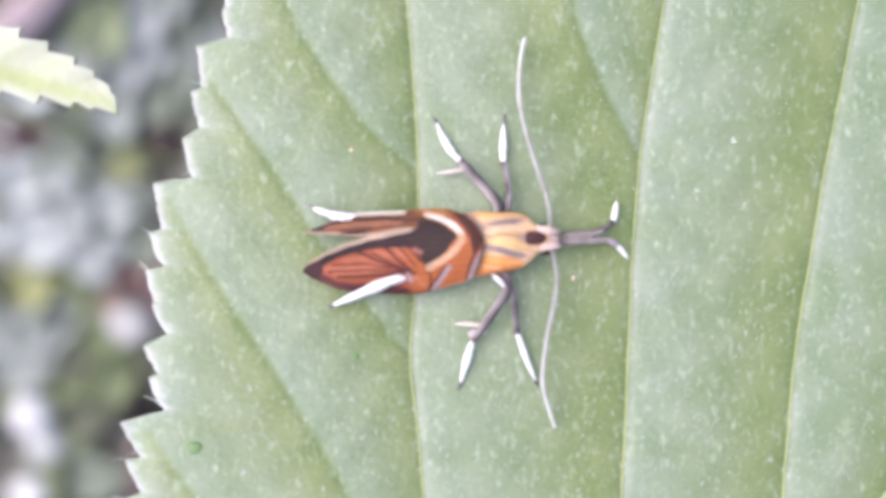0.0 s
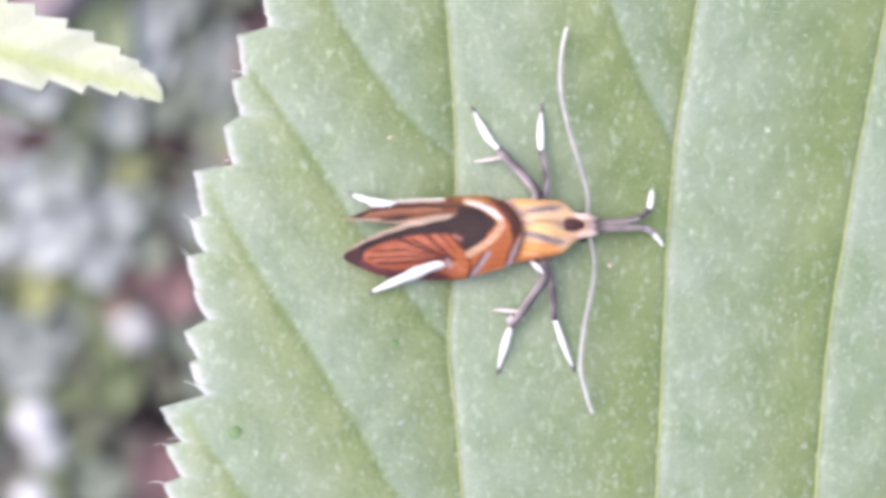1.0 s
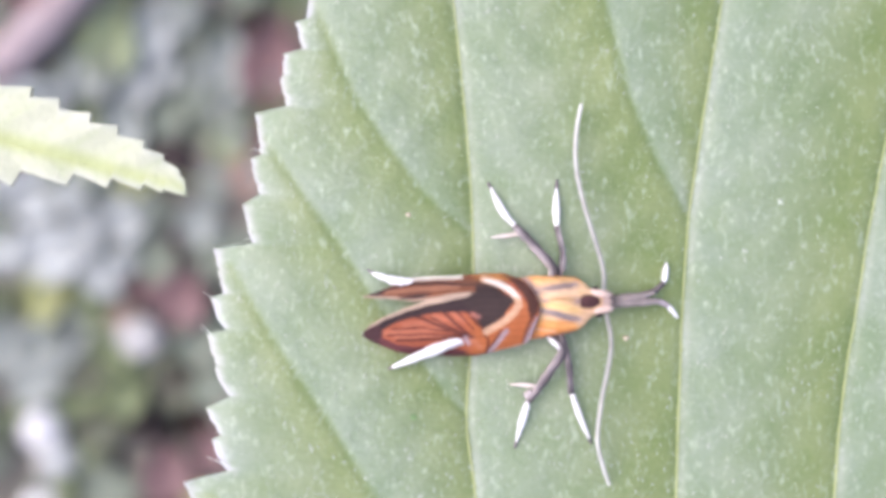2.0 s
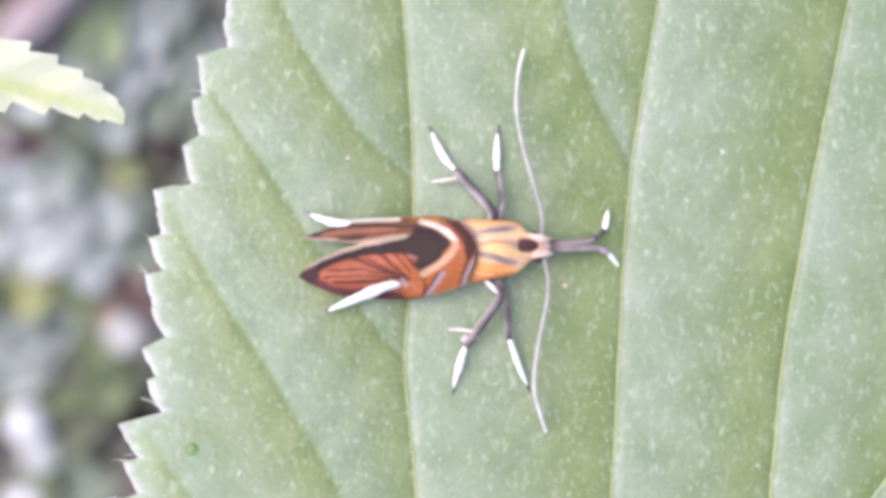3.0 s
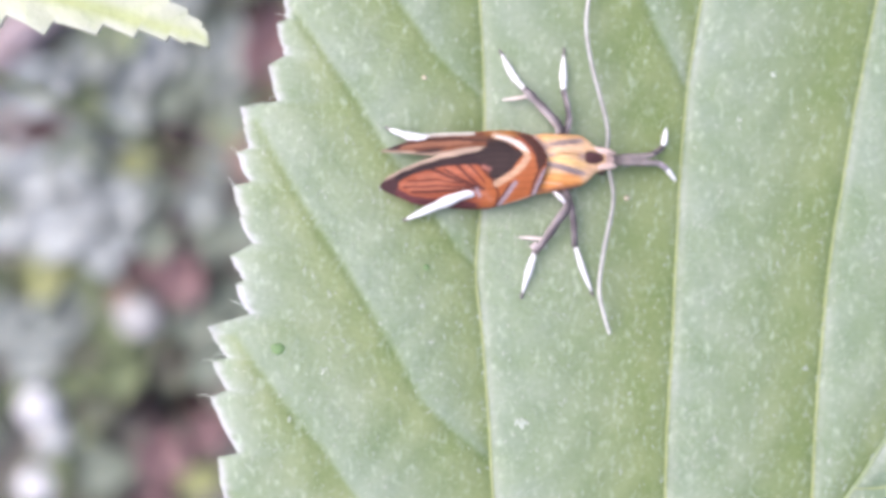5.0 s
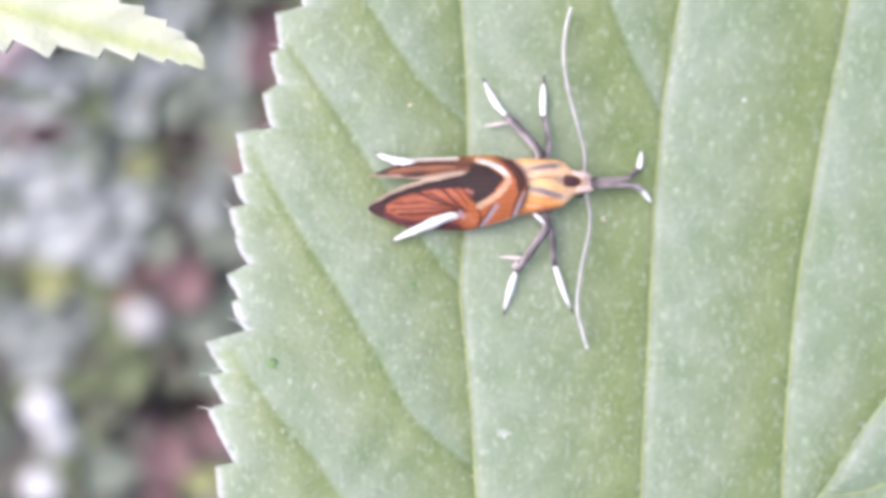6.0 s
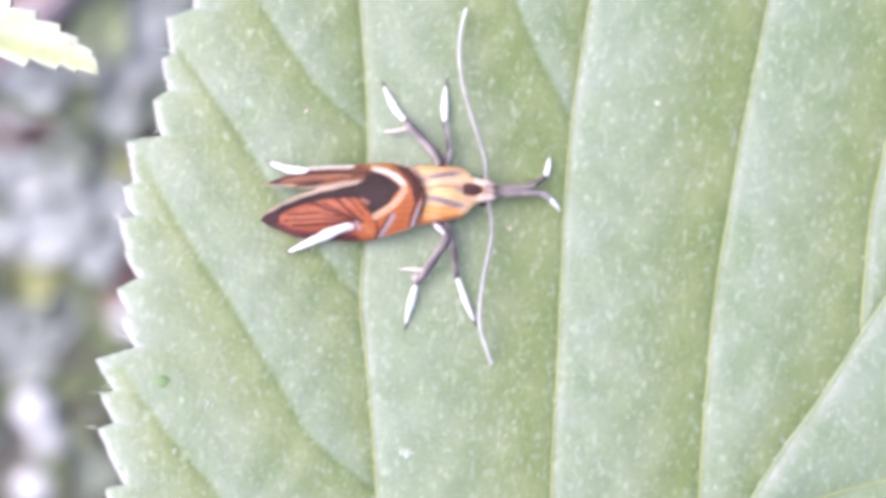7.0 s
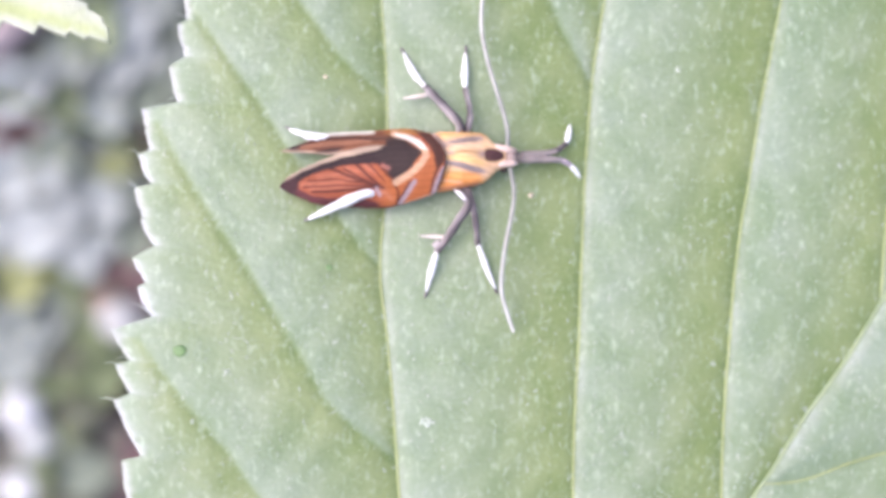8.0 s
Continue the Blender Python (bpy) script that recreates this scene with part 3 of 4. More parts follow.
def wing_height(x, y):
    k = np.clip((x + 5.8) / 7.0, 0, 1)
    crest, mid = 0.75 + 1.15 * k + 0.16 * np.clip(x - 0.2, 0, 1), -0.1 + 0.3 * k
    return 0.35 + (crest - 0.35) * np.clip(1 - ((y - mid) / 2.05) ** 2, 0, 1) ** 0.6


def wing_surface(x, y, lower_wing):
    """Height of a forewing's upper side in the moth's space, in millimetres."""
    return wing_height(x, y) + (0.05 if lower_wing else 0.0) + leaf_z(-3.0, -0.5) - 0.1 - (x + 1.0) * 0.04 - MOTH.z


def ribbon(name, parent, line, half, surface, colour, label, thick=0.03):
    """A raised band of scales that follows a surface; half: its half widths along it; colour(s): its colour from 0 to 1 along it."""
    path = smooth_path([(x, y, 0) for x, y in line], 7)
    n, across = len(path), np.array((-1.08, -1.0, -0.6, 0.0, 0.6, 1.0, 1.08))
    w = np.interp(np.linspace(0, 1, n), np.linspace(0, 1, len(half)), half)
    verts, tint = [], []
    for i, p in enumerate(path):
        d = (path[min(i + 1, n - 1)] - path[max(i - 1, 0)]).normalized()
        for v in across:
            x, y = p.x - d.y * v * w[i], p.y + d.x * v * w[i]
            lift = -0.03 if abs(v) > 1 else 0.012 + thick * (1 - v * v)
            verts.append(Vector((x - MOTH.x, y - MOTH.y, float(surface(x, y)) + lift)) * MM)
            tint.append(np.array(colour(i / (n - 1))) * (1 + 0.1 * math.sin(37 * y + 11 * x)))
    return mesh_object(name, verts, grid_faces(n, len(across)), SCALES, parent, label, tint=np.array(tint))


def wing_marks(wing, lower_wing):
    """Veins, bars and edges that stand out on a forewing."""
    def on(x, y):
        return wing_surface(x, y, lower_wing)
    if not lower_wing:
        ribbon("white_edge", wing, [(-4.0, 1.47), (-3.2, 1.5), (-2.4, 1.52), (-1.66, 1.53)], [0.03, 0.06, 0.065, 0.06, 0.03], on, lambda q: (0.48, 0.45, 0.39), "cream-white edge")
        ribbon("vein", wing, [(-5.4, 0.86), (-4.8, 1.04), (-3.9, 1.26), (-2.5, 1.3), (-1.4, 1.22)], [0.02, 0.05, 0.055, 0.05, 0.02], on, lambda q: DARK, "dark vein")
        return
    for line, w in (([(-3.7, -0.08), (-2.7, -0.5), (-1.7, -0.9), (-1.2, -1.0)], 0.055), ([(-2.5, 0.15), (-1.95, -0.42), (-1.4, -0.88)], 0.06), ([(-3.0, -0.15), (-2.3, -0.55), (-1.45, -0.92)], 0.035),
                    ([(-1.42, 0.15), (-1.0, -0.38), (-0.62, -0.68)], 0.07), ([(-4.5, -1.2), (-3.2, -1.14), (-1.6, -1.0)], 0.05), ([(-4.9, -0.98), (-3.4, -0.9), (-1.9, -0.93)], 0.03)):
        ribbon("vein", wing, line, [0.4 * w, w, w, 0.8 * w, 0.3 * w], on, lambda q: (0.05, 0.016, 0.015), "dark brown vein", 0.02)
    ribbon("chevron", wing, CHEVRON, [0.05, 0.13, 0.15, 0.14, 0.15, 0.17, 0.19, 0.18, 0.06], on,
           lambda q: [np.interp(q, (0, 0.35, 0.5, 0.68, 0.85, 1), c) for c in ((0.6, 0.56, 0.5, 0.56, 0.66, 0.64), (0.54, 0.49, 0.4, 0.44, 0.58, 0.58), (0.48, 0.43, 0.32, 0.34, 0.54, 0.56))],
           "rounded cream-white chevron, peach in its bend")
    ribbon("grey_band", wing, [(0.28, -0.76), (-0.08, -1.2), (-0.4, -1.66)], [0.05, 0.1, 0.1, 0.08], on, lambda q: GREY, "blue-grey band", 0.02)
    ribbon("cream_edge", wing, [(-5.6, -0.56), (-4.95, -0.21), (-4.06, 0.15), (-3.16, 0.46), (-2.3, 0.66), (-1.3, 0.74)], [0.03, 0.08, 0.09, 0.1, 0.1, 0.04], on,
           lambda q: np.array(CREAM) * (1 + 0.18 * math.sin(41 * q) * math.sin(13 * q + 1) - 0.3 * math.exp(-((q - 0.86) / 0.05) ** 2)), "cream edge mottled with brown")


def build_wing(moth, lower_wing):
    if lower_wing:
        up = ([-6.02, -5.9, -5.62, -4.98, -4.08, -3.18, -2.28, -1.6, -0.67, 0.5, 1.3], [-0.93, -0.74, -0.48, -0.12, 0.25, 0.56, 0.78, 0.88, 0.95, 0.7, 0.4])
        low = ([-6.02, -5.9, -5.62, -4.54, -3.83, -1.94, -1.03, -0.4, 1.06, 1.3], [-0.98, -1.08, -1.24, -1.68, -1.81, -1.9, -1.88, -1.74, -1.36, -1.25])
    else:
        up = ([-6.0, -5.46, -4.83, -4.15, -3.9, -3.2, -1.7, -0.5, 0.4, 1.3], [0.72, 0.9, 1.13, 1.38, 1.53, 1.57, 1.61, 1.69, 1.68, 1.45])
        low = ([-6.0, -4.63, -3.7, -2.82, -1.94, -0.67, 0.5, 1.3], [0.68, 0.6, 0.5, 0.6, 0.76, 0.9, 0.7, 0.4])
    xs = np.linspace(up[0][0], 1.3, 190)
    lo, hi = np.interp(xs, *low), np.interp(xs, *up)
    v = np.linspace(0, 1, 90)
    X = np.repeat(xs[:, None], len(v), 1)
    Y = lo[:, None] + (hi - lo)[:, None] * v[None, :]
    front = np.interp(Y, [-1.5, -1.34, -0.36, 0.0, 0.43, 0.87, 1.32, 1.7], [1.1, 1.16, 1.55, 1.64, 1.68, 1.46, 1.1, 0.7])
    X = X + (front - 1.3) * np.clip((X + 0.7) / 2.0, 0, 1) ** 2
    Z = wing_surface(X, Y, lower_wing)
    tint = wing_tint(X, Y, lo[:, None], hi[:, None], lower_wing)
    verts = np.stack([X - MOTH.x, Y - MOTH.y, Z], -1).reshape(-1, 3) * MM
    wing = mesh_object("forewing", verts, grid_faces(len(xs), len(v)), SCALES, moth, "orange forewing with black veins, dark border and a pale chevron" if lower_wing else "narrow brown forewing with a cream edge", tint=tint.reshape(-1, 3), solid=0.06 * MM)
    wing_marks(wing, lower_wing)


def build_thorax(moth):
    xs = np.linspace(0.7, 4.5, 110)
    left = np.interp(xs, [0.9, 1.45, 2.6, 3.2, 3.45, 3.74, 3.92, 4.15, 4.5], [1.5, 1.6, 1.57, 1.55, 1.5, 1.3, 1.07, 0.96, 0.88])
    right = np.interp(xs, [0.9, 1.45, 2.6, 3.1, 3.43, 3.75, 4.07, 4.5], [-1.2, -1.2, -1.0, -0.9, -0.8, -0.58, -0.2, -0.06])
    top = np.interp(xs, [0.9, 1.4, 1.9, 2.4, 3.0, 3.7, 4.2, 4.5], [1.1, 1.5, 1.82, 1.92, 1.85, 1.6, 1.4, 1.3])
    box = np.ones(9) / 9
    left, right, top = (np.convolve(np.pad(q, 4, mode="edge"), box, "valid") for q in (left, right, top))
    a = np.linspace(0, 2 * math.pi, 96, endpoint=False)
    mid, half = (left + right) / 2, (left - right) / 2
    X = np.repeat(xs[:, None], len(a), 1)
    Y = mid[:, None] + half[:, None] * np.cos(a)[None, :]
    Z = 0.9 + np.where(np.sin(a) > 0, (top - 0.9)[:, None] * np.abs(np.sin(a)) ** 0.45, -0.55 * np.abs(np.sin(a))[None, :])
    t = np.zeros((*X.shape, 3)) + np.array((0.59, 0.37, 0.2))
    t = mix(t, (0.6, 0.215, 0.05), np.clip((-0.25 - Y) / 0.15, 0, 1) * np.clip((3.7 - X) / 0.5, 0, 1) * 0.9)
    t = mix(t, (0.58, 0.25, 0.07), np.clip((Y - 1.25) / 0.15, 0, 1) * 0.7)
    for line, w, c, k in (([(1.5, 1.36), (2.4, 1.4), (3.2, 1.42)], 0.09, (0.62, 0.38, 0.17), 0.8), ([(1.6, 0.74), (2.4, 0.86), (3.3, 0.9)], 0.14, (0.62, 0.42, 0.27), 0.85), ([(1.7, 0.3), (2.6, 0.24), (3.3, 0.12)], 0.2, (0.64, 0.41, 0.17), 0.9),
                          ([(1.7, -0.42), (2.7, -0.58), (3.4, -0.52)], 0.1, (0.64, 0.33, 0.12), 0.8), ([(1.5, -0.7), (2.4, -0.8)], 0.05, (0.6, 0.36, 0.24), 0.8), ([(1.4, -1.1), (2.6, -0.96), (3.2, -0.84)], 0.1, (0.3, 0.12, 0.08), 0.75),
                          ([(1.7, 1.0), (2.6, 1.14), (3.3, 1.23)], 0.15, (0.34, 0.25, 0.22), 0.85), ([(2.2, 1.1), (3.1, 1.2)], 0.07, (0.13, 0.09, 0.1), 0.85), ([(1.5, 0.18), (2.44, -0.04), (3.0, -0.22), (3.5, -0.32)], 0.15, (0.34, 0.26, 0.25), 0.9),
                          ([(1.9, 0.06), (2.5, -0.08), (3.35, -0.3)], 0.07, (0.12, 0.085, 0.095), 0.85), ([(1.9, 0.5), (2.5, 0.62), (3.0, 0.6), (3.4, 0.5)], 0.045, (0.2, 0.09, 0.03), 0.85), ([(1.5, 0.52), (2.0, 0.56)], 0.09, (0.4, 0.3, 0.3), 0.7),
                          ([(3.62, 1.1), (3.9, 0.9), (4.4, 0.8)], 0.14, (0.64, 0.42, 0.26), 0.7), ([(3.5, -0.45), (3.9, -0.05), (4.4, 0.1)], 0.16, (0.64, 0.4, 0.25), 0.8),
                          ([(1.1, -1.3), (1.4, -0.6), (1.62, 0.1)], 0.12, (0.3, 0.24, 0.25), 0.9), ([(1.0, 1.6), (1.3, 1.3), (1.62, 0.85)], 0.13, (0.3, 0.22, 0.22), 0.85), ([(3.36, 0.5), (3.62, 0.48)], 0.19, (0.27, 0.19, 0.18), 0.85)):
        t = stroke(t, X, Y, line, w, c, k)
    t = t * (1 + 0.11 * np.sin(29 * Y + 4 * X) * np.sin(3.1 * X - 7 * Y) + 0.08 * np.sin(47 * Y - 5 * X))[..., None]
    t = mix(t, (0.065, 0.028, 0.028), np.clip(1.35 - np.hypot(((X - 3.95) / 0.45) ** 2, ((Y - 0.47) / (0.29 - 0.3 * np.clip(X - 4.0, 0, 0.5))) ** 2), 0, 0.5) / 0.5 * (Z > 0.9))
    base = leaf_z(2.5, 0.2)
    verts = np.stack([X - MOTH.x, Y - MOTH.y, Z + base - MOTH.z], -1).reshape(-1, 3) * MM
    faces = grid_faces(len(xs), len(a), True) + [tuple(range(len(a)))[::-1], tuple(range((len(xs) - 1) * len(a), len(xs) * len(a)))]
    body = mesh_object("thorax", verts, faces, SCALES, moth, "orange-yellow thorax with grey stripes and a dark collar spot", tint=t.reshape(-1, 3))

    def on(x, y):
        m, h, tp = (float(np.interp(x, xs, q)) for q in (mid, half, top))
        return 0.9 + (tp - 0.9) * max(0.0, 1 - ((y - m) / h) ** 2) ** 0.225 + base - MOTH.z
    ribbon("stripe", body, [(1.8, 1.02), (2.4, 1.11), (2.9, 1.18), (3.35, 1.23)], [0.03, 0.1, 0.11, 0.1, 0.03], on, lambda q: np.array((0.31, 0.23, 0.21)) * (1 - 0.3 * math.sin(math.pi * q)), "grey-brown stripe")
    ribbon("stripe", body, [(1.6, 0.16), (2.3, 0.0), (2.9, -0.18), (3.5, -0.32)], [0.03, 0.1, 0.12, 0.11, 0.04], on, lambda q: np.array((0.31, 0.24, 0.23)) * (1 - 0.3 * math.sin(math.pi * q)), "grey-brown stripe")
    ribbon("collar_spot", body, [(3.52, 0.48), (3.8, 0.48), (4.1, 0.47), (4.42, 0.46)], [0.02, 0.16, 0.25, 0.26, 0.2, 0.09, 0.01], on, lambda q: np.array((0.06, 0.027, 0.027)) * (1.6 - 0.8 * q), "dark brown collar spot")


def ball(name, centre, radii, mat, moth, label="", turn=0.0):
    verts, faces, n, m = [], [], 13, 16
    for i in range(n):
        p = math.pi * i / (n - 1)
        for k in range(m):
            a = 2 * math.pi * k / m
            q = Vector((radii[0] * math.cos(p), radii[1] * math.sin(p) * math.cos(a), radii[2] * math.sin(p) * math.sin(a)))
            q.rotate(Euler((0, 0, turn)))
            verts.append(centre + q * MM)
    return mesh_object(name, verts, grid_faces(n, m, True), mat, moth, label)


def leg(moth, name, dark, white, claw, width=0.15, white_width=0.19, spur=None, shade=1.57, grey=(0.25, 0.205, 0.22)):
    """A leg: the dark upper part, with white tarsus, dark claw and pale spur as its parts. shade: where round it the dark stripe runs."""
    rng = random.Random(len(name) + int(abs(dark[0][0] * 50 + dark[0][1] * 90)))
    v, f = tube([on_moth(*p) for p in dark], [width * q * rng.uniform(0.85, 1.15) * MM for q in np.interp(np.linspace(0, 1, 15), (0, 0.4, 1), (0.9, 1, 0.8))], 12)
    tint = tube_tint(len(v) // 12, 12, lambda s, a: np.array((0.085, 0.07, 0.074)) + (np.array(grey) - 0.075) * min(1, max(0, 0.7 - 0.75 * math.cos(a - shade) + 0.2 * math.sin(17 * s))))
    ob = mesh_object(name, v, f, LEG_SCALES, moth, "slender leg with grey scales and a dark stripe", tint=tint)
    v, f = tube([on_moth(*p) for p in white], [max(0.06, white_width * q * rng.uniform(0.8, 1.16)) * MM for q in np.interp(np.linspace(0, 1, 13), (0, 0.2, 0.5, 0.75, 1), (0.5, 0.9, 1, 0.75, 0.3))], 10)
    mesh_object("tarsus", v, f, WHITE, ob, "white-scaled foot segment")
    if claw:
        v, f = tube([on_moth(*p) for p in claw], [0.075 * MM, 0.05 * MM], 6)
        mesh_object("claw", v, f, DARKLEG, ob, "dark foot tip")
    if spur:
        v, f = tube([on_moth(*p) for p in spur], [0.09 * MM, 0.1 * MM, 0.04 * MM], 6)
        mesh_object("spur", v, f, SPUR, ob, "pale pinkish spur")
    return ob


def build_moth():
    moth = new("moth")
    moth.location = MOTH * MM
    tagged(moth, "small orange, black and white moth resting on the green leaf", "moth")
    build_wing(moth, False)
    build_wing(moth, True)
    build_thorax(moth)
    v, f = tube([on_moth(1.6, 0.15, 0.8), on_moth(0, 0.1, 0.75), on_moth(-2.0, 0.0, 0.6), on_moth(-4.0, -0.1, 0.5)], [0.5 * MM, 0.6 * MM, 0.5 * MM, 0.15 * MM], 12)
    mesh_object("abdomen", v, f, DARKLEG, moth, "dark abdomen under the wings")
    ball("head", on_moth(4.62, 0.42, 0.95), (0.42, 0.36, 0.34), HEAD, moth, "brownish scaled head")
    for line in ([(3.75, 0.95, 1.2), (4.2, 0.84, 1.28), (4.6, 0.78, 1.26), (5.02, 0.74, 1.05)], [(3.85, 0.0, 1.2), (4.3, 0.08, 1.28), (4.7, 0.12, 1.26), (5.06, 0.14, 1.05)]):
        v, f = tube([on_moth(*p) for p in line], [0.08 * MM, 0.15 * MM, 0.17 * MM, 0.16 * MM, 0.07 * MM], 10)
        mesh_object("scale_tuft", v, f, PINK, moth, "pale pinkish tuft of head scales")
    ball("eye", on_moth(4.28, 0.98, 0.8), (0.18, 0.13, 0.18), EYE_BROWN, moth)
    ball("eye", on_moth(4.42, -0.14, 0.8), (0.2, 0.14, 0.18), EYE_BROWN, moth)
    for line in ([(4.85, 0.52, 1.0), (5.6, 0.57, 0.95), (6.3, 0.62, 0.85), (7.0, 0.78, 0.7)], [(4.85, 0.3, 1.0), (5.6, 0.36, 0.95), (6.4, 0.37, 0.85), (7.2, 0.37, 0.7)]):
        v, f = tube([on_moth(*p) for p in line], [0.15 * MM, 0.2 * MM, 0.18 * MM, 0.08 * MM], 12)
        tint = tube_tint(len(v) // 12, 12, lambda s, a: np.interp(s, (0, 0.12, 0.3, 1), (0.06, 0.08, 0.2, 0.27)) * np.array((1.12, 0.92, 0.86)) * (0.72 + 0.3 * math.sin(a)))
        mesh_object("palp", v, f, PALP, moth, "grey scaled palp, darker at its root", tint=tint)
    leg(moth, "foreleg", [(4.6, 0.5, 0.7), (5.6, 0.62, 0.75), (6.85, 0.78, 0.6), (7.5, 1.18, 0.35)], [(7.5, 1.18, 0.35), (7.62, 1.6, 0.25), (7.7, 2.12, 0.15)], None, 0.15, 0.15, None, 1.57, (0.26, 0.21, 0.21))
    leg(moth, "foreleg", [(4.6, 0.3, 0.7), (5.6, 0.36, 0.75), (7.1, 0.38, 0.6), (7.66, 0.2, 0.35)], [(7.64, 0.22, 0.35), (7.92, -0.05, 0.25), (8.22, -0.4, 0.15)], None, 0.15, 0.15, None, -1.57, (0.42, 0.35, 0.37))
    leg(moth, "middle_leg", [(2.4, 1.2, 0.8), (2.75, 1.84, 0.9), (2.84, 2.62, 0.8), (2.64, 3.75, 0.5)], [(2.64, 3.72, 0.5), (2.63, 4.5, 0.35), (2.67, 5.5, 0.15)], [(2.67, 5.45, 0.15), (2.7, 5.9, 0.08)], 0.17, 0.17, None, 2.5, (0.4, 0.365, 0.36))
    leg(moth, "hind_leg", [(2.1, 1.2, 0.8), (2.4, 1.85, 1.0), (1.75, 2.7, 0.9), (1.06, 3.48, 0.7), (0.75, 3.8, 0.6)], [(0.78, 3.78, 0.6), (0.3, 4.35, 0.45), (-0.02, 4.95, 0.3), (-0.27, 5.55, 0.15)], [(-0.25, 5.5, 0.15), (-0.42, 5.8, 0.08)], 0.22, 0.18,
        [(0.9, 3.45, 0.6), (0.3, 3.36, 0.5), (-0.3, 3.3, 0.45)], 0.8, (0.38, 0.345, 0.345))
    leg(moth, "middle_leg", [(2.6, -0.8, 0.8), (2.92, -1.7, 0.9), (3.1, -2.6, 0.8), (3.2, -3.65, 0.5)], [(3.2, -3.55, 0.5), (3.6, -4.7, 0.35), (4.06, -5.75, 0.15)], [(4.03, -5.7, 0.15), (4.15, -6.0, 0.08)], 0.17, 0.17, None, 1.57, (0.38, 0.34, 0.34))
    ob = leg(moth, "hind_leg", [(2.2, -1.0, 0.8), (2.75, -1.72, 1.0), (2.3, -2.5, 0.9), (1.73, -3.38, 0.7), (1.25, -4.0, 0.6)], [(1.28, -3.95, 0.6), (1.02, -4.9, 0.4), (0.78, -5.85, 0.15)], [(0.79, -5.8, 0.15), (0.7, -6.15, 0.08)], 0.22, 0.18,
             [(1.6, -3.3, 0.6), (1.1, -3.26, 0.5), (0.5, -3.24, 0.45)], 2.2, (0.33, 0.295, 0.295))
    v, f = tube([on_moth(2.08, -1.05, 1.0), on_moth(2.35, -1.3, 1.1), on_moth(2.66, -1.62, 1.1)], [0.05 * MM, 0.13 * MM, 0.06 * MM], 8)
    mesh_object("white_band", v, f, WHITE, ob, "white scaled band")
    v, f = tube([on_moth(1.4, -3.5, 0.7), on_moth(1.15, -3.75, 0.62)], [0.14 * MM, 0.16 * MM], 8)
    mesh_object("knee", v, f, JOINT, ob, "pale joint")
    leg(moth, "trailing_leg", [(-1.2, -1.1, 0.7), (-1.5, -1.15, 1.0)], [(-1.35, -1.12, 1.15), (-2.2, -1.35, 1.25), (-3.3, -1.8, 0.9), (-4.72, -2.42, 0.3)], [(-4.65, -2.4, 0.3), (-4.95, -2.5, 0.2)], 0.12, 0.26)
    leg(moth, "trailing_leg", [(-2.0, 1.1, 0.2), (-3.0, 1.15, 0.2), (-3.7, 1.25, 0.45)], [(-3.7, 1.36, 0.75), (-4.6, 1.42, 0.7), (-5.6, 1.76, 0.5)], [(-5.55, 1.74, 0.5), (-5.8, 1.9, 0.4)], 0.12, 0.22)
    antennae = []
    for name, line in (("antenna", [(4.6, 0.8, 1.2), (4.5, 2.07, 1.5), (3.77, 4.66, 1.4), (3.48, 6.49, 1.1), (3.58, 8.08, 0.8), (3.86, 9.25, 0.5)]),
                       ("antenna", [(4.7, -0.05, 1.2), (4.85, -1.55, 1.5), (4.42, -3.87, 1.4), (4.27, -5.66, 1.1), (4.58, -6.94, 0.8), (4.88, -7.75, 0.5)])):
        v, f = tube([on_moth(*p) for p in line], [0.1 * MM, 0.105 * MM, 0.1 * MM, 0.085 * MM], 8)
        tint = tube_tint(len(v) // 8, 8, lambda s, a: np.interp(s, (0, 0.3, 0.65, 1), (0.24, 0.3, 0.42, 0.58)) * np.array((1.03, 1.0, 0.93)))
        antennae.append(mesh_object(name, v, f, ANTENNA, moth, "long thin buff-grey antenna paling to its tip", tint=tint))
    return antennae


# ---- specks lying on the leaf ----
def speck(name, x, y, r, mat, label, category, flat=0.6, uneven=0.8):
    verts, faces, n, m = [], [], 9, 12
    rng = random.Random(int(abs(x * 100)))
    for i in range(n):
        p = math.pi * i / (n - 1)
        for k in range(m):
            a = 2 * math.pi * k / m
            q = r * (1 + uneven * (rng.random() - 0.5))
            verts.append((q * math.sin(p) * math.cos(a) * MM, q * 0.8 * math.sin(p) * math.sin(a) * MM, q * flat * math.cos(p) * MM))
    ob = mesh_object(name, verts, grid_faces(n, m, True), mat)
    ob.location = Vector((x, y, leaf_z(x, y) + r * flat * (0.15 if name == "leaf_gall" else 0.6))) * MM
    return tagged(ob, label, category)


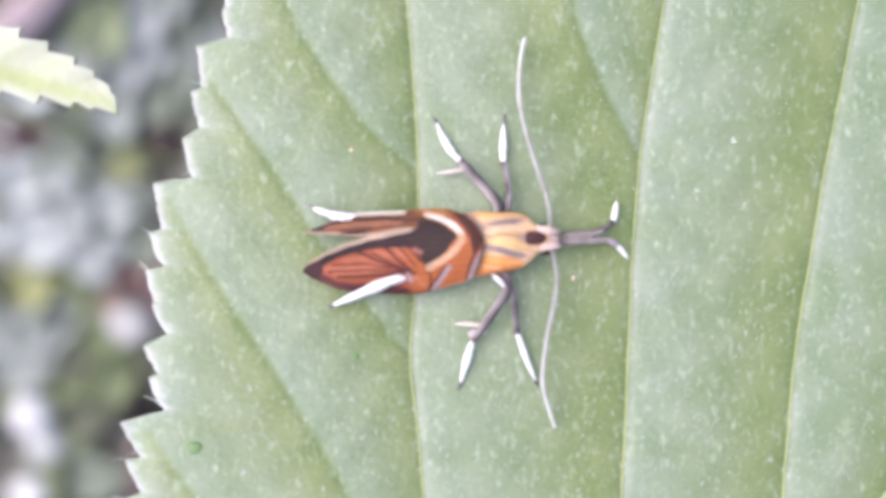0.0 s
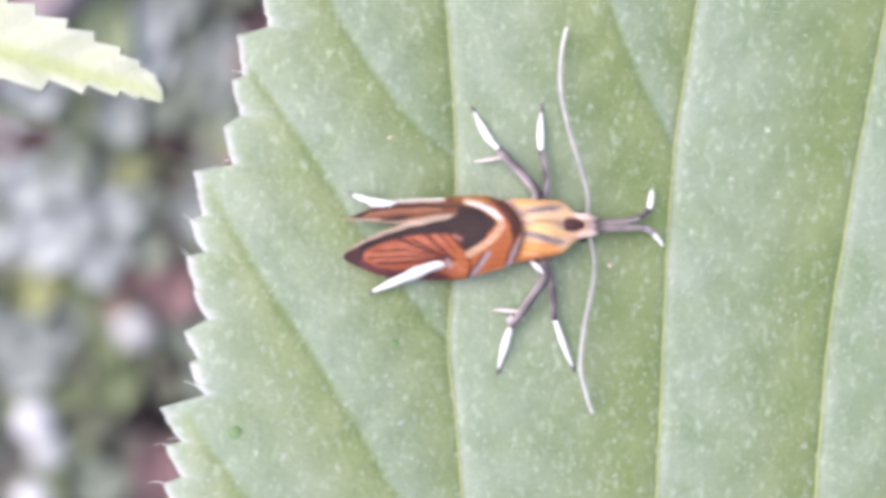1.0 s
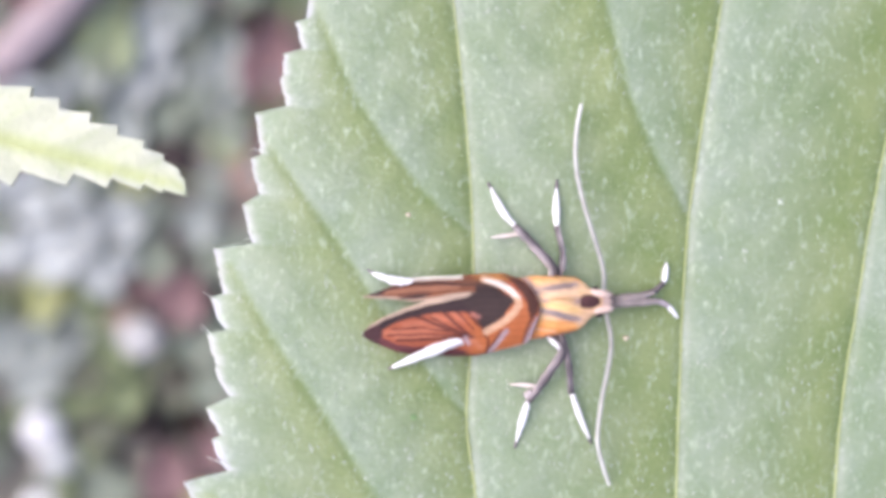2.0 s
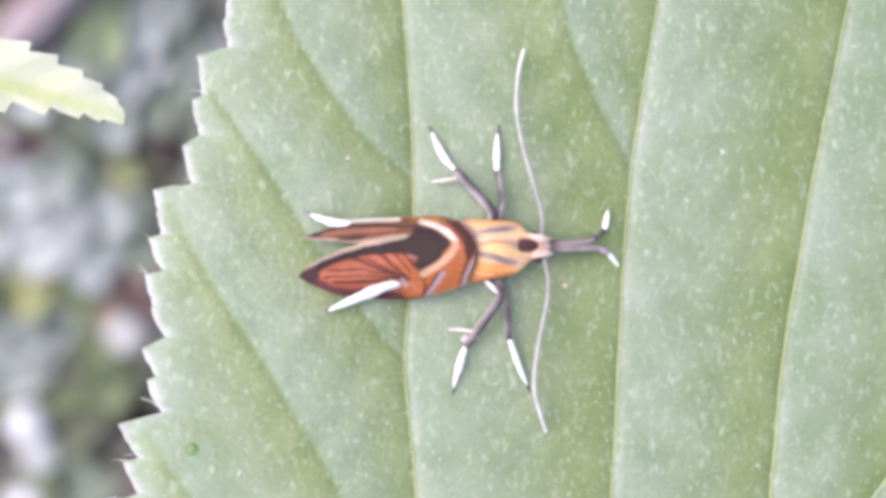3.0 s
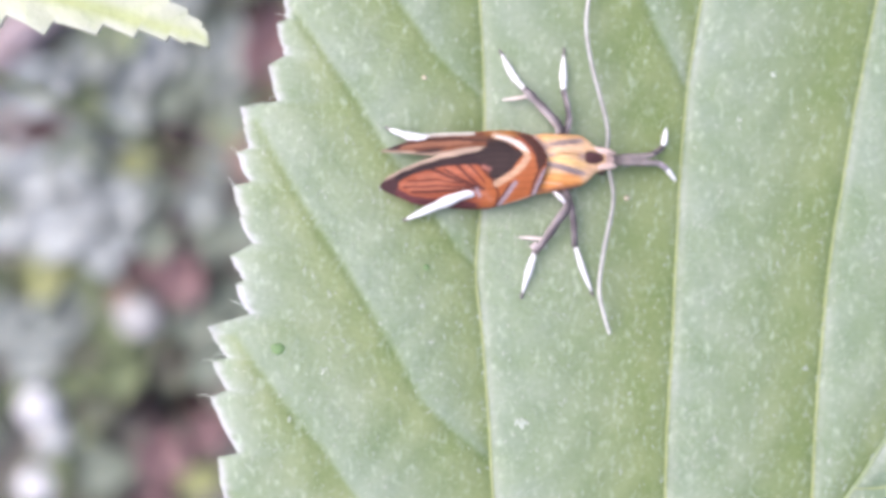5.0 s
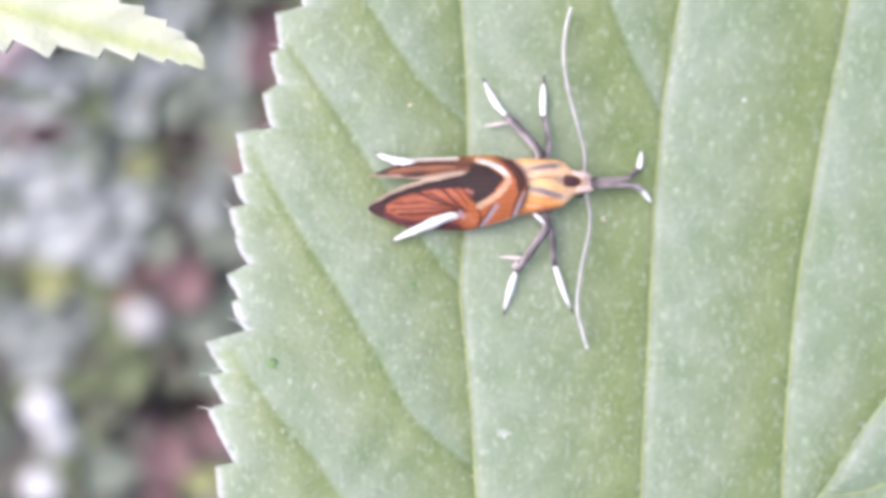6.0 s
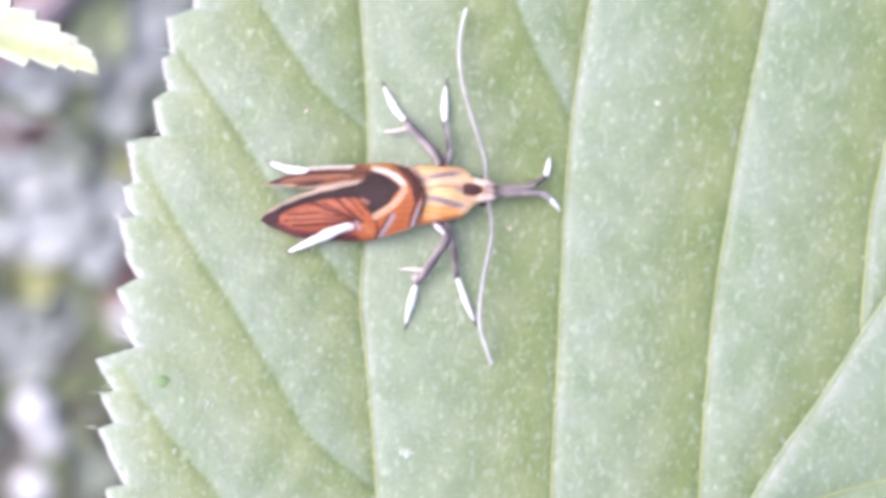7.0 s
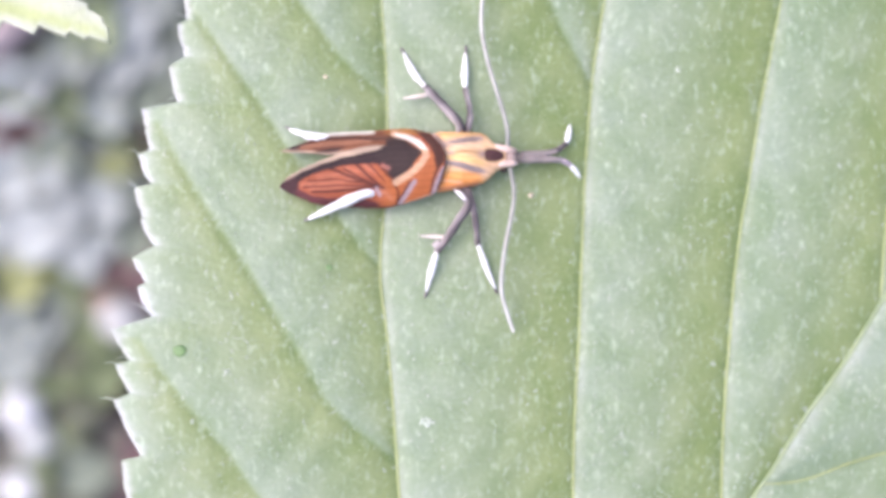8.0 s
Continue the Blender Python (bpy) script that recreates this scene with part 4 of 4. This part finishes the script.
def dust(x, y, crumbs, label):
    """A crumbled flake of dust; crumbs: offset and radius of each piece in millimetres."""
    verts, faces = [], []
    rng = random.Random(int(abs(x * 70 + y * 30)))
    for dx, dy, r in crumbs:
        i, m = len(verts), 9
        z = leaf_z(x + dx, y + dy) - leaf_z(x, y)
        ring = [r * rng.uniform(0.6, 1.25) for k in range(m)]
        for share, h in ((1.0, -0.02), (0.85, 0.03), (0.4, 0.05)):
            verts += [Vector((dx + q * share * math.cos(6.283 * k / m), dy + 1.3 * q * share * math.sin(6.283 * k / m), z + h + 0.15 * r * rng.random())) * MM for k, q in enumerate(ring)]
        faces += [tuple(i + q for q in g) for g in grid_faces(3, m, True)] + [tuple(i + 2 * m + k for k in range(m))]
    ob = mesh_object("dust_speck", verts, faces, DUST)
    ob.location = Vector((x, y, leaf_z(x, y))) * MM
    return tagged(ob, label, "speck")


# ---- the small young leaf ----
YOUNG_TIP = Vector((-13.64, 5.08, 192.0))


def build_young_leaf():
    leaf = new("young_leaf")
    leaf.matrix_world = Matrix.Translation(YOUNG_TIP * MM)
    tagged(leaf, "small pale yellow-green serrated young leaf beside the large leaf", "leaf")
    rng = random.Random(3)
    direction = math.atan2(2.57, -7.95)
    n = 27.0
    def profile(s, side):
        if side > 0:
            return float(np.interp(s, [0, 0.3, 0.7, 1.4, 2.4, 3.5, 5, 8.5, 14, 20, 25, 27], [0.02, 0.62, 0.92, 1.2, 1.5, 1.72, 1.95, 2.45, 2.7, 2.3, 1.1, 0.15]))
        return float(np.interp(s, [0, 0.5, 1.9, 3.3, 4.9, 7.2, 10, 14, 20, 25, 27], [0.02, 0.06, 0.17, 0.38, 0.66, 1.24, 1.6, 1.8, 1.6, 0.8, 0.1]))
    edges = []
    for side in (1, -1):
        notches = [0.6, 1.45, 2.4, 3.7, 5.0, 6.5] if side > 0 else [1.0, 1.9, 3.3, 4.95, 7.2]
        while notches[-1] < 24.5:
            notches.append(notches[-1] + (1.5 if side > 0 else 2.2) * rng.uniform(0.85, 1.15))
        pts = [(0.0, 0.02), (0.3, profile(0.3, side))]
        for s, ahead in zip(notches, notches[1:] + [26.0]):
            depth = min(0.34, 0.12 + 0.05 * s) if side > 0 else float(np.interp(s, [1, 1.9, 3.3, 4.9, 7.2], [0.12, 0.22, 0.35, 0.42, 0.55]))
            s2 = s + 0.55 * (ahead - s)
            pts += [(s, profile(s, side) - depth * 0.4), (s + 0.08, profile(s, side) + depth * 0.9), (s2, profile(s2, side) + 0.12 * depth)]
        pts.append((n, 0.12))
        edges.append(pts)
    ss = np.array(sorted({round(q[0], 3) for e in edges for q in e} | set(np.round(np.arange(0, n, 0.2), 3))))
    hi, lo = np.interp(ss, *zip(*edges[0])), -np.interp(ss, *zip(*edges[1]))
    v = np.linspace(0, 1, 41)
    S = np.repeat(ss[:, None], len(v), 1)
    V = lo[:, None] + (hi - lo)[:, None] * v[None, :]
    bend = 0.012 * S ** 2 * 0.25
    Z = 0.07 * np.abs(V) - 0.004 * S ** 2 + 0.08 * np.sin(S * 2.2 + np.abs(V) * 2.0) * np.clip(np.abs(V), 0, 1) - 0.1 * V
    Vb = V - bend
    c, d = math.cos(direction), math.sin(direction)
    # local axis runs from the tip to the stalk; the far side of it turns anticlockwise
    X, Y = S * c + Vb * d, S * d - Vb * c
    tint = np.zeros((*X.shape, 3)) + np.array((0.40, 0.415, 0.3))
    tint = mix(tint, (0.3, 0.345, 0.125), np.exp(-((V - 0.12) / 0.42) ** 2) * 0.85)
    tint = mix(tint, (0.34, 0.39, 0.2), np.exp(-(((S + 0.9 * np.abs(V)) % 1.7 - 0.85) / 0.16) ** 2) * 0.35)      # side veins
    rim = np.minimum(hi[:, None] - V, V - lo[:, None])
    tint = mix(tint, (0.43, 0.44, 0.38), np.exp(-(rim / 0.3) ** 2) * 0.55)
    verts = np.stack([X, Y, Z], -1).reshape(-1, 3) * MM
    mesh_object("blade", verts, grid_faces(len(ss), len(v)), YOUNG, leaf, tint=tint.reshape(-1, 3), solid=0.2 * MM)
    ms = np.linspace(0.6, n, 14)
    line = [(s * c - 0.003 * s * s * d, s * d + 0.003 * s * s * c, -0.004 * s * s - 0.03) for s in ms]
    vv, f = tube([Vector(p) * MM for p in line], [0.03 * MM, 0.06 * MM, 0.14 * MM], 8, 1.0, 3)
    mesh_object("midrib", vv, f, VEIN, leaf, "pale midrib")
    e = Vector(line[-1])
    vv, f = tube([e * MM, (e + Vector((-6, 2, -3))) * MM, (e + Vector((-14, 5, -40))) * MM, (e + Vector((-15, 6, -191))) * MM], [0.25 * MM, 0.5 * MM, 0.7 * MM], 8)
    mesh_object("stalk", vv, f, VEIN, leaf, "thin green stalk")
    return leaf


# ---- low plants and litter on the ground ----
def leaf_shape(length, width, cup):
    """Vertices and faces of a small cupped leaf lying along +x."""
    verts, faces, n, m = [], [], 11, 7
    for i in range(n):
        s = i / (n - 1)
        w = width / 2 * max(0.06, math.sin(math.pi * s ** 0.8))
        for j in range(m):
            v = (j / (m - 1)) * 2 - 1
            verts.append(Vector(((s - 0.5) * length, v * w, cup * (abs(v) ** 1.5 * 0.5 - 0.7 * (s - 0.5) ** 2) * width + 0.03 * width * math.sin(7 * s + 3 * v))))
    return verts, grid_faces(n, m)


def ground_leaf(x, y, length, width, turn, lift, mat, label, tilt=(0, 0), cup=0.5):
    v, f = leaf_shape(length * MM, width * MM, cup)
    rot = Euler((radians(tilt[0]), radians(tilt[1]), radians(turn))).to_matrix()
    low = min((rot @ q).z for q in v)
    ob = new("ground_leaf")
    ob.location = (x * MM, y * MM, ground_height(x * MM, y * MM) - 0.003 - low + lift * MM)
    mesh_object("blade", [rot @ q for q in v], f, mat, ob, solid=0.3 * MM)
    rib = [rot @ (v[7 * i + 3] + Vector((0, 0, 0.1 * MM))) for i in range(11)]
    rv, rf = tube(rib, [0.45 * MM, 0.15 * MM], 6, 0.6, 2)
    mesh_object("midrib", rv, rf, mat, ob)
    return tagged(ob, label, "leaf", "low leaves on the soil")


def pebble(x, y, r, mat, label, flat=0.7):
    rng = random.Random(int(abs(x * 11 + y)))
    off = Vector((rng.random(), rng.random(), rng.random())) * 9
    verts, n, m = [], 15, 20
    for i in range(n):
        p = math.pi * i / (n - 1)
        for k in range(m):
            a = 2 * math.pi * k / m
            d = Vector((math.sin(p) * math.cos(a), math.sin(p) * math.sin(a), math.cos(p)))
            q = r * (1 + 0.12 * noise.noise(d * 1.4 + off))
            verts.append(Vector((d.x * q, d.y * q * 0.95, abs(d.z) ** 0.6 * math.copysign(1, d.z) * q * flat)) * MM)
    ob = mesh_object("pebble", verts, grid_faces(n, m, True), mat)
    ob.location = (x * MM, y * MM, ground_height(x * MM, y * MM) - 0.003 + r * flat * 0.75 * MM)
    return tagged(ob, label, "pebble")


def gap_lump(x, y, r, flat=0.45):
    """A crumbly dark lump, added so that a gap between leaves reads dark."""
    off = Vector((x, y, r)) * 0.37
    verts, n, m = [], 17, 26
    for i in range(n):
        p = math.pi * i / (n - 1)
        for k in range(m):
            a = 2 * math.pi * k / m
            d = Vector((math.sin(p) * math.cos(a), math.sin(p) * math.sin(a), math.cos(p)))
            q = r * (1 + 0.35 * noise.noise(d * 1.6 + off) + 0.18 * noise.noise(d * 4.5 + off))
            verts.append(Vector((d.x * q, d.y * q, d.z * q * flat)) * MM)
    ob = mesh_object("dark_gap_lump", verts, grid_faces(n, m, True), GAP_DARK)
    ob.location = (x * MM, y * MM, ground_height(x * MM, y * MM) - 0.003 + r * flat * 0.4 * MM)
    return tagged(ob, "crumbly dark brown lump added to darken a gap between low leaves", "earth")


def build_litter():
    white, dull = "smooth white pebble standing in for a blurred bright glint", "pale grey pebble standing in for a blurred dull glint"
    # the white and dull pebbles stand in for bright glints out of focus
    pebble(-100.5, -40.6, 5.3, GLINT_WHITE, white)
    pebble(-97.2, -48.6, 5.2, STONE_GREY, "greenish grey pebble lying on the soil")
    pebble(-101.5, -60.5, 5.0, GLINT_WHITE, white)
    pebble(-76.2, -18.2, 5.6, GLINT_DULL, dull)
    # dark lumps added to darken gaps in the low cover
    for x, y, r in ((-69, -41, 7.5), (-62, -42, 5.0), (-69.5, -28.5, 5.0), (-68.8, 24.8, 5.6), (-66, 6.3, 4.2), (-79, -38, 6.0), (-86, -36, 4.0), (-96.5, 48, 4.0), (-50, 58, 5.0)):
        gap_lump(x, y, r)
    kinds = {"blue": (BLUE_LEAF, "pale bluish-white low leaf on the soil"), "lilac": (LILAC_LEAF, "lilac-grey low leaf on the soil"), "grey": (GREY_LEAF, "grey-green low leaf on the soil"),
             "green": (GREEN_LEAF, "dark green low leaf on the soil"), "olive": (OLIVE_LEAF, "dark olive low leaf on the soil"), "yellow": (YELLOW_LEAF, "yellow-green low leaf on the soil"),
             "sage": (SAGE_LEAF, "sage green low leaf on the soil"), "red": (RED_LEAF, "dry reddish-pink fallen leaf on the soil"), "tan": (TAN_LEAF, "dry tan fallen leaf on the soil")}
    # kind, place, length, width and turn, lift off the soil, all in millimetres and degrees
    for kind, x, y, length, width, turn, lift in (
        ("blue", -95, 2.5, 22, 15, 10, 6), ("blue", -85, -3.5, 15, 9, -48, 6), ("yellow", -99, -8.5, 14, 13, 20, 7), ("green", -87.5, -13, 22, 6, -58, 6), ("lilac", -95, -18, 20, 14, 30, 3),
        ("tan", -80, -13.5, 9, 6, -35, 5), ("red", -65, -8.5, 17, 14, 70, 5), ("red", -76.5, -6.5, 8, 7, 20, 4), ("grey", -61.5, -18, 17, 12, 60, 2), ("red", -69.5, -52, 18, 14, 100, 3),
        ("yellow", -60, -58, 14, 8, 20, 4), ("grey", -84, -56, 18, 12, 10, 4), ("olive", -85, -41, 16, 8, 20, 2), ("lilac", -88, 46, 16, 12, 70, 4), ("lilac", -66, 60, 16, 11, 30, 3), ("blue", -70, 47, 12, 8, 70, 3), ("green", -95, -36, 12, 7, 30, 3), ("green", -90, -46, 12, 7, 10, 3), ("lilac", -82, 5, 14, 10, 30, 2), ("grey", -72, 1, 14, 10, 60, 1), ("blue", -89, 12, 13, 9, 60, 2), ("lilac", -84, 18, 12, 9, 0, 2), ("lilac", -105, 9, 16, 12, 60, 2), ("lilac", -66, 46, 13, 9, 70, 2), ("grey", -62, 40, 13, 9, 20, 2), ("lilac", -57, 19, 12, 9, 40, 2), ("blue", -91, 27, 12, 9, 20, 2), ("green", -79, -31, 18, 10, 70, 4), ("green", -82.5, -23, 20, 8, -65, 5),
        ("lilac", -101, -29, 18, 12, 10, 2), ("olive", -89, -27, 15, 9, 40, 2), ("lilac", -79.5, 33, 19, 11, 85, 4), ("grey", -69, 36, 16, 8, 70, 3), ("yellow", -76.5, 19.5, 13, 7, 5, 4),
        ("blue", -78, 10.5, 14, 11, 20, 2), ("lilac", -61, 10, 14, 10, 60, 2), ("grey", -72, 12.5, 12, 8, 0, 2), ("blue", -100.5, 17, 19, 14, 20, 3), ("grey", -91, 22, 18, 12, 70, 3),
        ("blue", -99, 38, 19, 14, 30, 5), ("blue", -108, 32, 14, 10, 60, 3), ("green", -89, 34.5, 13, 9, 80, 4), ("red", -106.5, 27, 13, 10, 15, 3), ("red", -98, 29, 10, 6, 20, 2), ("sage", -81.5, 53, 20, 14, 75, 4),
        ("olive", -96, 48, 12, 8, 60, 2), ("blue", -72.5, 56, 18, 11, 80, 3), ("blue", -76.5, 43, 15, 10, 60, 3), ("grey", -63.5, 55, 15, 9, 85, 2), ("lilac", -55, 48, 22, 12, 80, 3), ("lilac", -54, 34, 12, 10, 30, 2),
        ("red", -43.5, 48, 24, 16, 80, 4), ("tan", -48.5, 21.5, 14, 11, 60, 4), ("red", -43, 30, 14, 10, 30, 2), ("sage", -54, 30, 14, 9, 60, 3), ("grey", -58, 0, 15, 10, 10, 1),
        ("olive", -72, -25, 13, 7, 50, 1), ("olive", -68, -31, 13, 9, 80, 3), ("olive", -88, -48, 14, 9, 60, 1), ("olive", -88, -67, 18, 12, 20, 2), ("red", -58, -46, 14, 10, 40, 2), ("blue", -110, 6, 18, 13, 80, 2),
        ("lilac", -109, -20, 16, 12, 80, 2), ("blue", -112, 22, 18, 13, 80, 2), ("grey", -84, 64, 18, 12, 20, 2), ("grey", -50, 3, 15, 10, 20, 2), ("grey", -58, -30, 14, 9, 40, 2), ("red", -72, -66, 18, 12, 90, 2),
        # broad leaves that close the cover under the rest
        ("lilac", -102, 6, 28, 20, 15, 0), ("lilac", -90, 19, 28, 20, 60, 0), ("sage", -82, 29, 24, 18, 20, 0), ("lilac", -99, 33, 26, 18, 70, 0), ("lilac", -74, 42, 28, 20, 50, 0), ("grey", -58, 34, 22, 14, 80, 0),
        ("lilac", -86, 44, 26, 18, 15, 0), ("sage", -60, 52, 26, 18, 30, 0), ("lilac", -78, 8, 24, 16, 70, 0), ("lilac", -97, -24, 26, 18, 60, 0), ("lilac", -106, -8, 24, 16, 80, 0), ("grey", -88, -5, 22, 14, 30, 0),
        ("blue", -88, 8, 12, 9, 40, 8), ("blue", -92, 16, 11, 8, -20, 8), ("blue", -80, 0, 10, 7, 20, 7), ("lilac", -100, -20, 15, 12, 20, 6), ("blue", -107, 40, 15, 11, 20, 4),
    ):
        mat, label = kinds[kind]
        ground_leaf(x, y, length, width, turn, 0.5 * lift + (0.5 if lift else -0.5), mat, label, tilt=(3 * math.sin(x), 4 * math.cos(y)) if lift else (0, 0), cup=0.5 if lift else 0.06)
    v, f = tube([(-0.118, 0.036, 0.003), (-0.1055, 0.049, 0.005), (-0.0915, 0.064, 0.004), (-0.076, 0.086, 0.002)], [0.0045, 0.0055, 0.004], 10)
    tagged(mesh_object("twig", v, f, TWIG), "pinkish grey dry twig lying on the soil", "twig")
    # countless small leaves of the low cover
    rng = random.Random(11)
    for mat, count, label in ((GREY_LEAF, 640, "many small grey-green low leaves"), (GREEN_LEAF, 360, "many small dark green low leaves"), (LILAC_LEAF, 260, "many small lilac-grey low leaves"), (RED_LEAF, 70, "scattered reddish dry leaf bits")):
        verts, faces = [], []
        for k in range(count):
            r = 0.17 * math.sqrt(rng.random()) if rng.random() < 0.75 else 0.17 + 0.5 * rng.random()
            a = rng.uniform(0, 6.283)
            x, y = -0.07 + r * math.cos(a), r * math.sin(a)
            if math.hypot(x + 0.065, y + 0.053) < 0.021 or math.hypot(x + 0.0695, y + 0.037) < 0.014 or math.hypot(x + 0.0698, y - 0.0253) < 0.009 or math.hypot(x + 0.066, y - 0.0063) < 0.008:
                continue
            if math.hypot(x + 0.087, y + 0.037) < 0.012 and mat != GREEN_LEAF:
                continue
            n = rng.uniform(0.007, 0.016)
            v, f = leaf_shape(n, n * rng.uniform(0.45, 0.75), 0.5)
            rot = Euler((rng.uniform(-0.4, 0.4), rng.uniform(-0.4, 0.4), rng.uniform(0, 6.28))).to_matrix()
            c, i = Vector((x, y, ground_height(x, y) + rng.uniform(-0.002, 0.001))), len(verts)
            verts += [rot @ q + c for q in v]
            faces += [tuple(i + q for q in g) for g in f]
        tagged(mesh_object("ground_cover", verts, faces, mat), label, "ground cover", kind="stuff")


build_ground()
build_leaf()
antennae = build_moth()
dust(13.0, 4.87, [(0, 0, 0.1), (0.1, -0.06, 0.05)], "tiny white dust speck on the leaf")
dust(-8.56, -9.57, [(0, 0, 0.1), (0.13, 0.1, 0.06), (-0.09, -0.14, 0.07), (0.2, -0.08, 0.04)], "cluster of tiny white dust flakes on the leaf")
dust(0.74, -12.05, [(0, 0, 0.13), (0.2, 0.06, 0.12), (-0.17, 0.12, 0.11), (0.08, -0.16, 0.1), (-0.24, -0.06, 0.08), (0.36, -0.02, 0.07), (0.05, 0.2, 0.07)], "pale irregular dust smear on the leaf")
speck("pollen_grain", 5.79, -1.28, 0.14, ORANGE_DOT, "tiny pale orange grain on the leaf", "grain")
speck("leaf_gall", -10.74, -8.57, 0.33, DROP, "small shiny green bump on the leaf", "gall", 0.14, 0.35)
speck("leaf_gall", -3.85, -4.7, 0.17, DROP, "tiny green bump on the leaf", "gall", 0.16, 0.35)
speck("pollen_grain", -4.0, 4.34, 0.1, ORANGE_DOT, "tiny pale orange grain on the leaf", "grain")
young = build_young_leaf()
build_litter()


def motions():
    sway = [(0.0, -0.06, 0.65), (0.2, -0.03, 0.50), (0.5, -0.08, 0.38), (0.8, 0.12, 0.53), (1.0, 0.04, 0.55), (1.2, -0.17, 0.22),
            (1.5, 0.00, 0.00), (3.0, 0.20, 0.42), (3.2, -0.25, 0.45), (3.5, -0.17, 0.61), (3.8, -0.09, 0.43), (4.0, -0.22, 0.49),
            (4.2, -0.09, 0.44), (4.5, -0.17, 0.14), (6.0, -0.27, 0.66), (6.2, 0.06, -0.74), (6.5, -0.03, -1.33), (6.8, -0.23, -1.14),
            (7.0, 0.21, 0.69), (7.2, 0.30, -1.09), (7.5, -0.40, -0.75), (7.6, 0.22, 0.90), (7.8, -0.25, -0.67), (8.0, -0.06, 0.58)]
    # the raised antenna sways a little about its root
    root = on_moth(4.6, 0.8, 1.2)
    wave = [(0.0, 1.9), (1.0, 0.5), (1.5, 0.5), (3.5, 0.2), (4.5, -1.4), (6.5, -0.2), (7.0, 1.4), (8.0, 0.8)]
    walk(antennae[0], [(t, Matrix.Translation(root) @ pose(0, 0, 0, 0, 0, a) @ Matrix.Translation(-root)) for t, a in wave])
    walk(young, [(t, Matrix.Translation((YOUNG_TIP + Vector((x, y, 0))) * MM)) for t, x, y in sway])


motions()
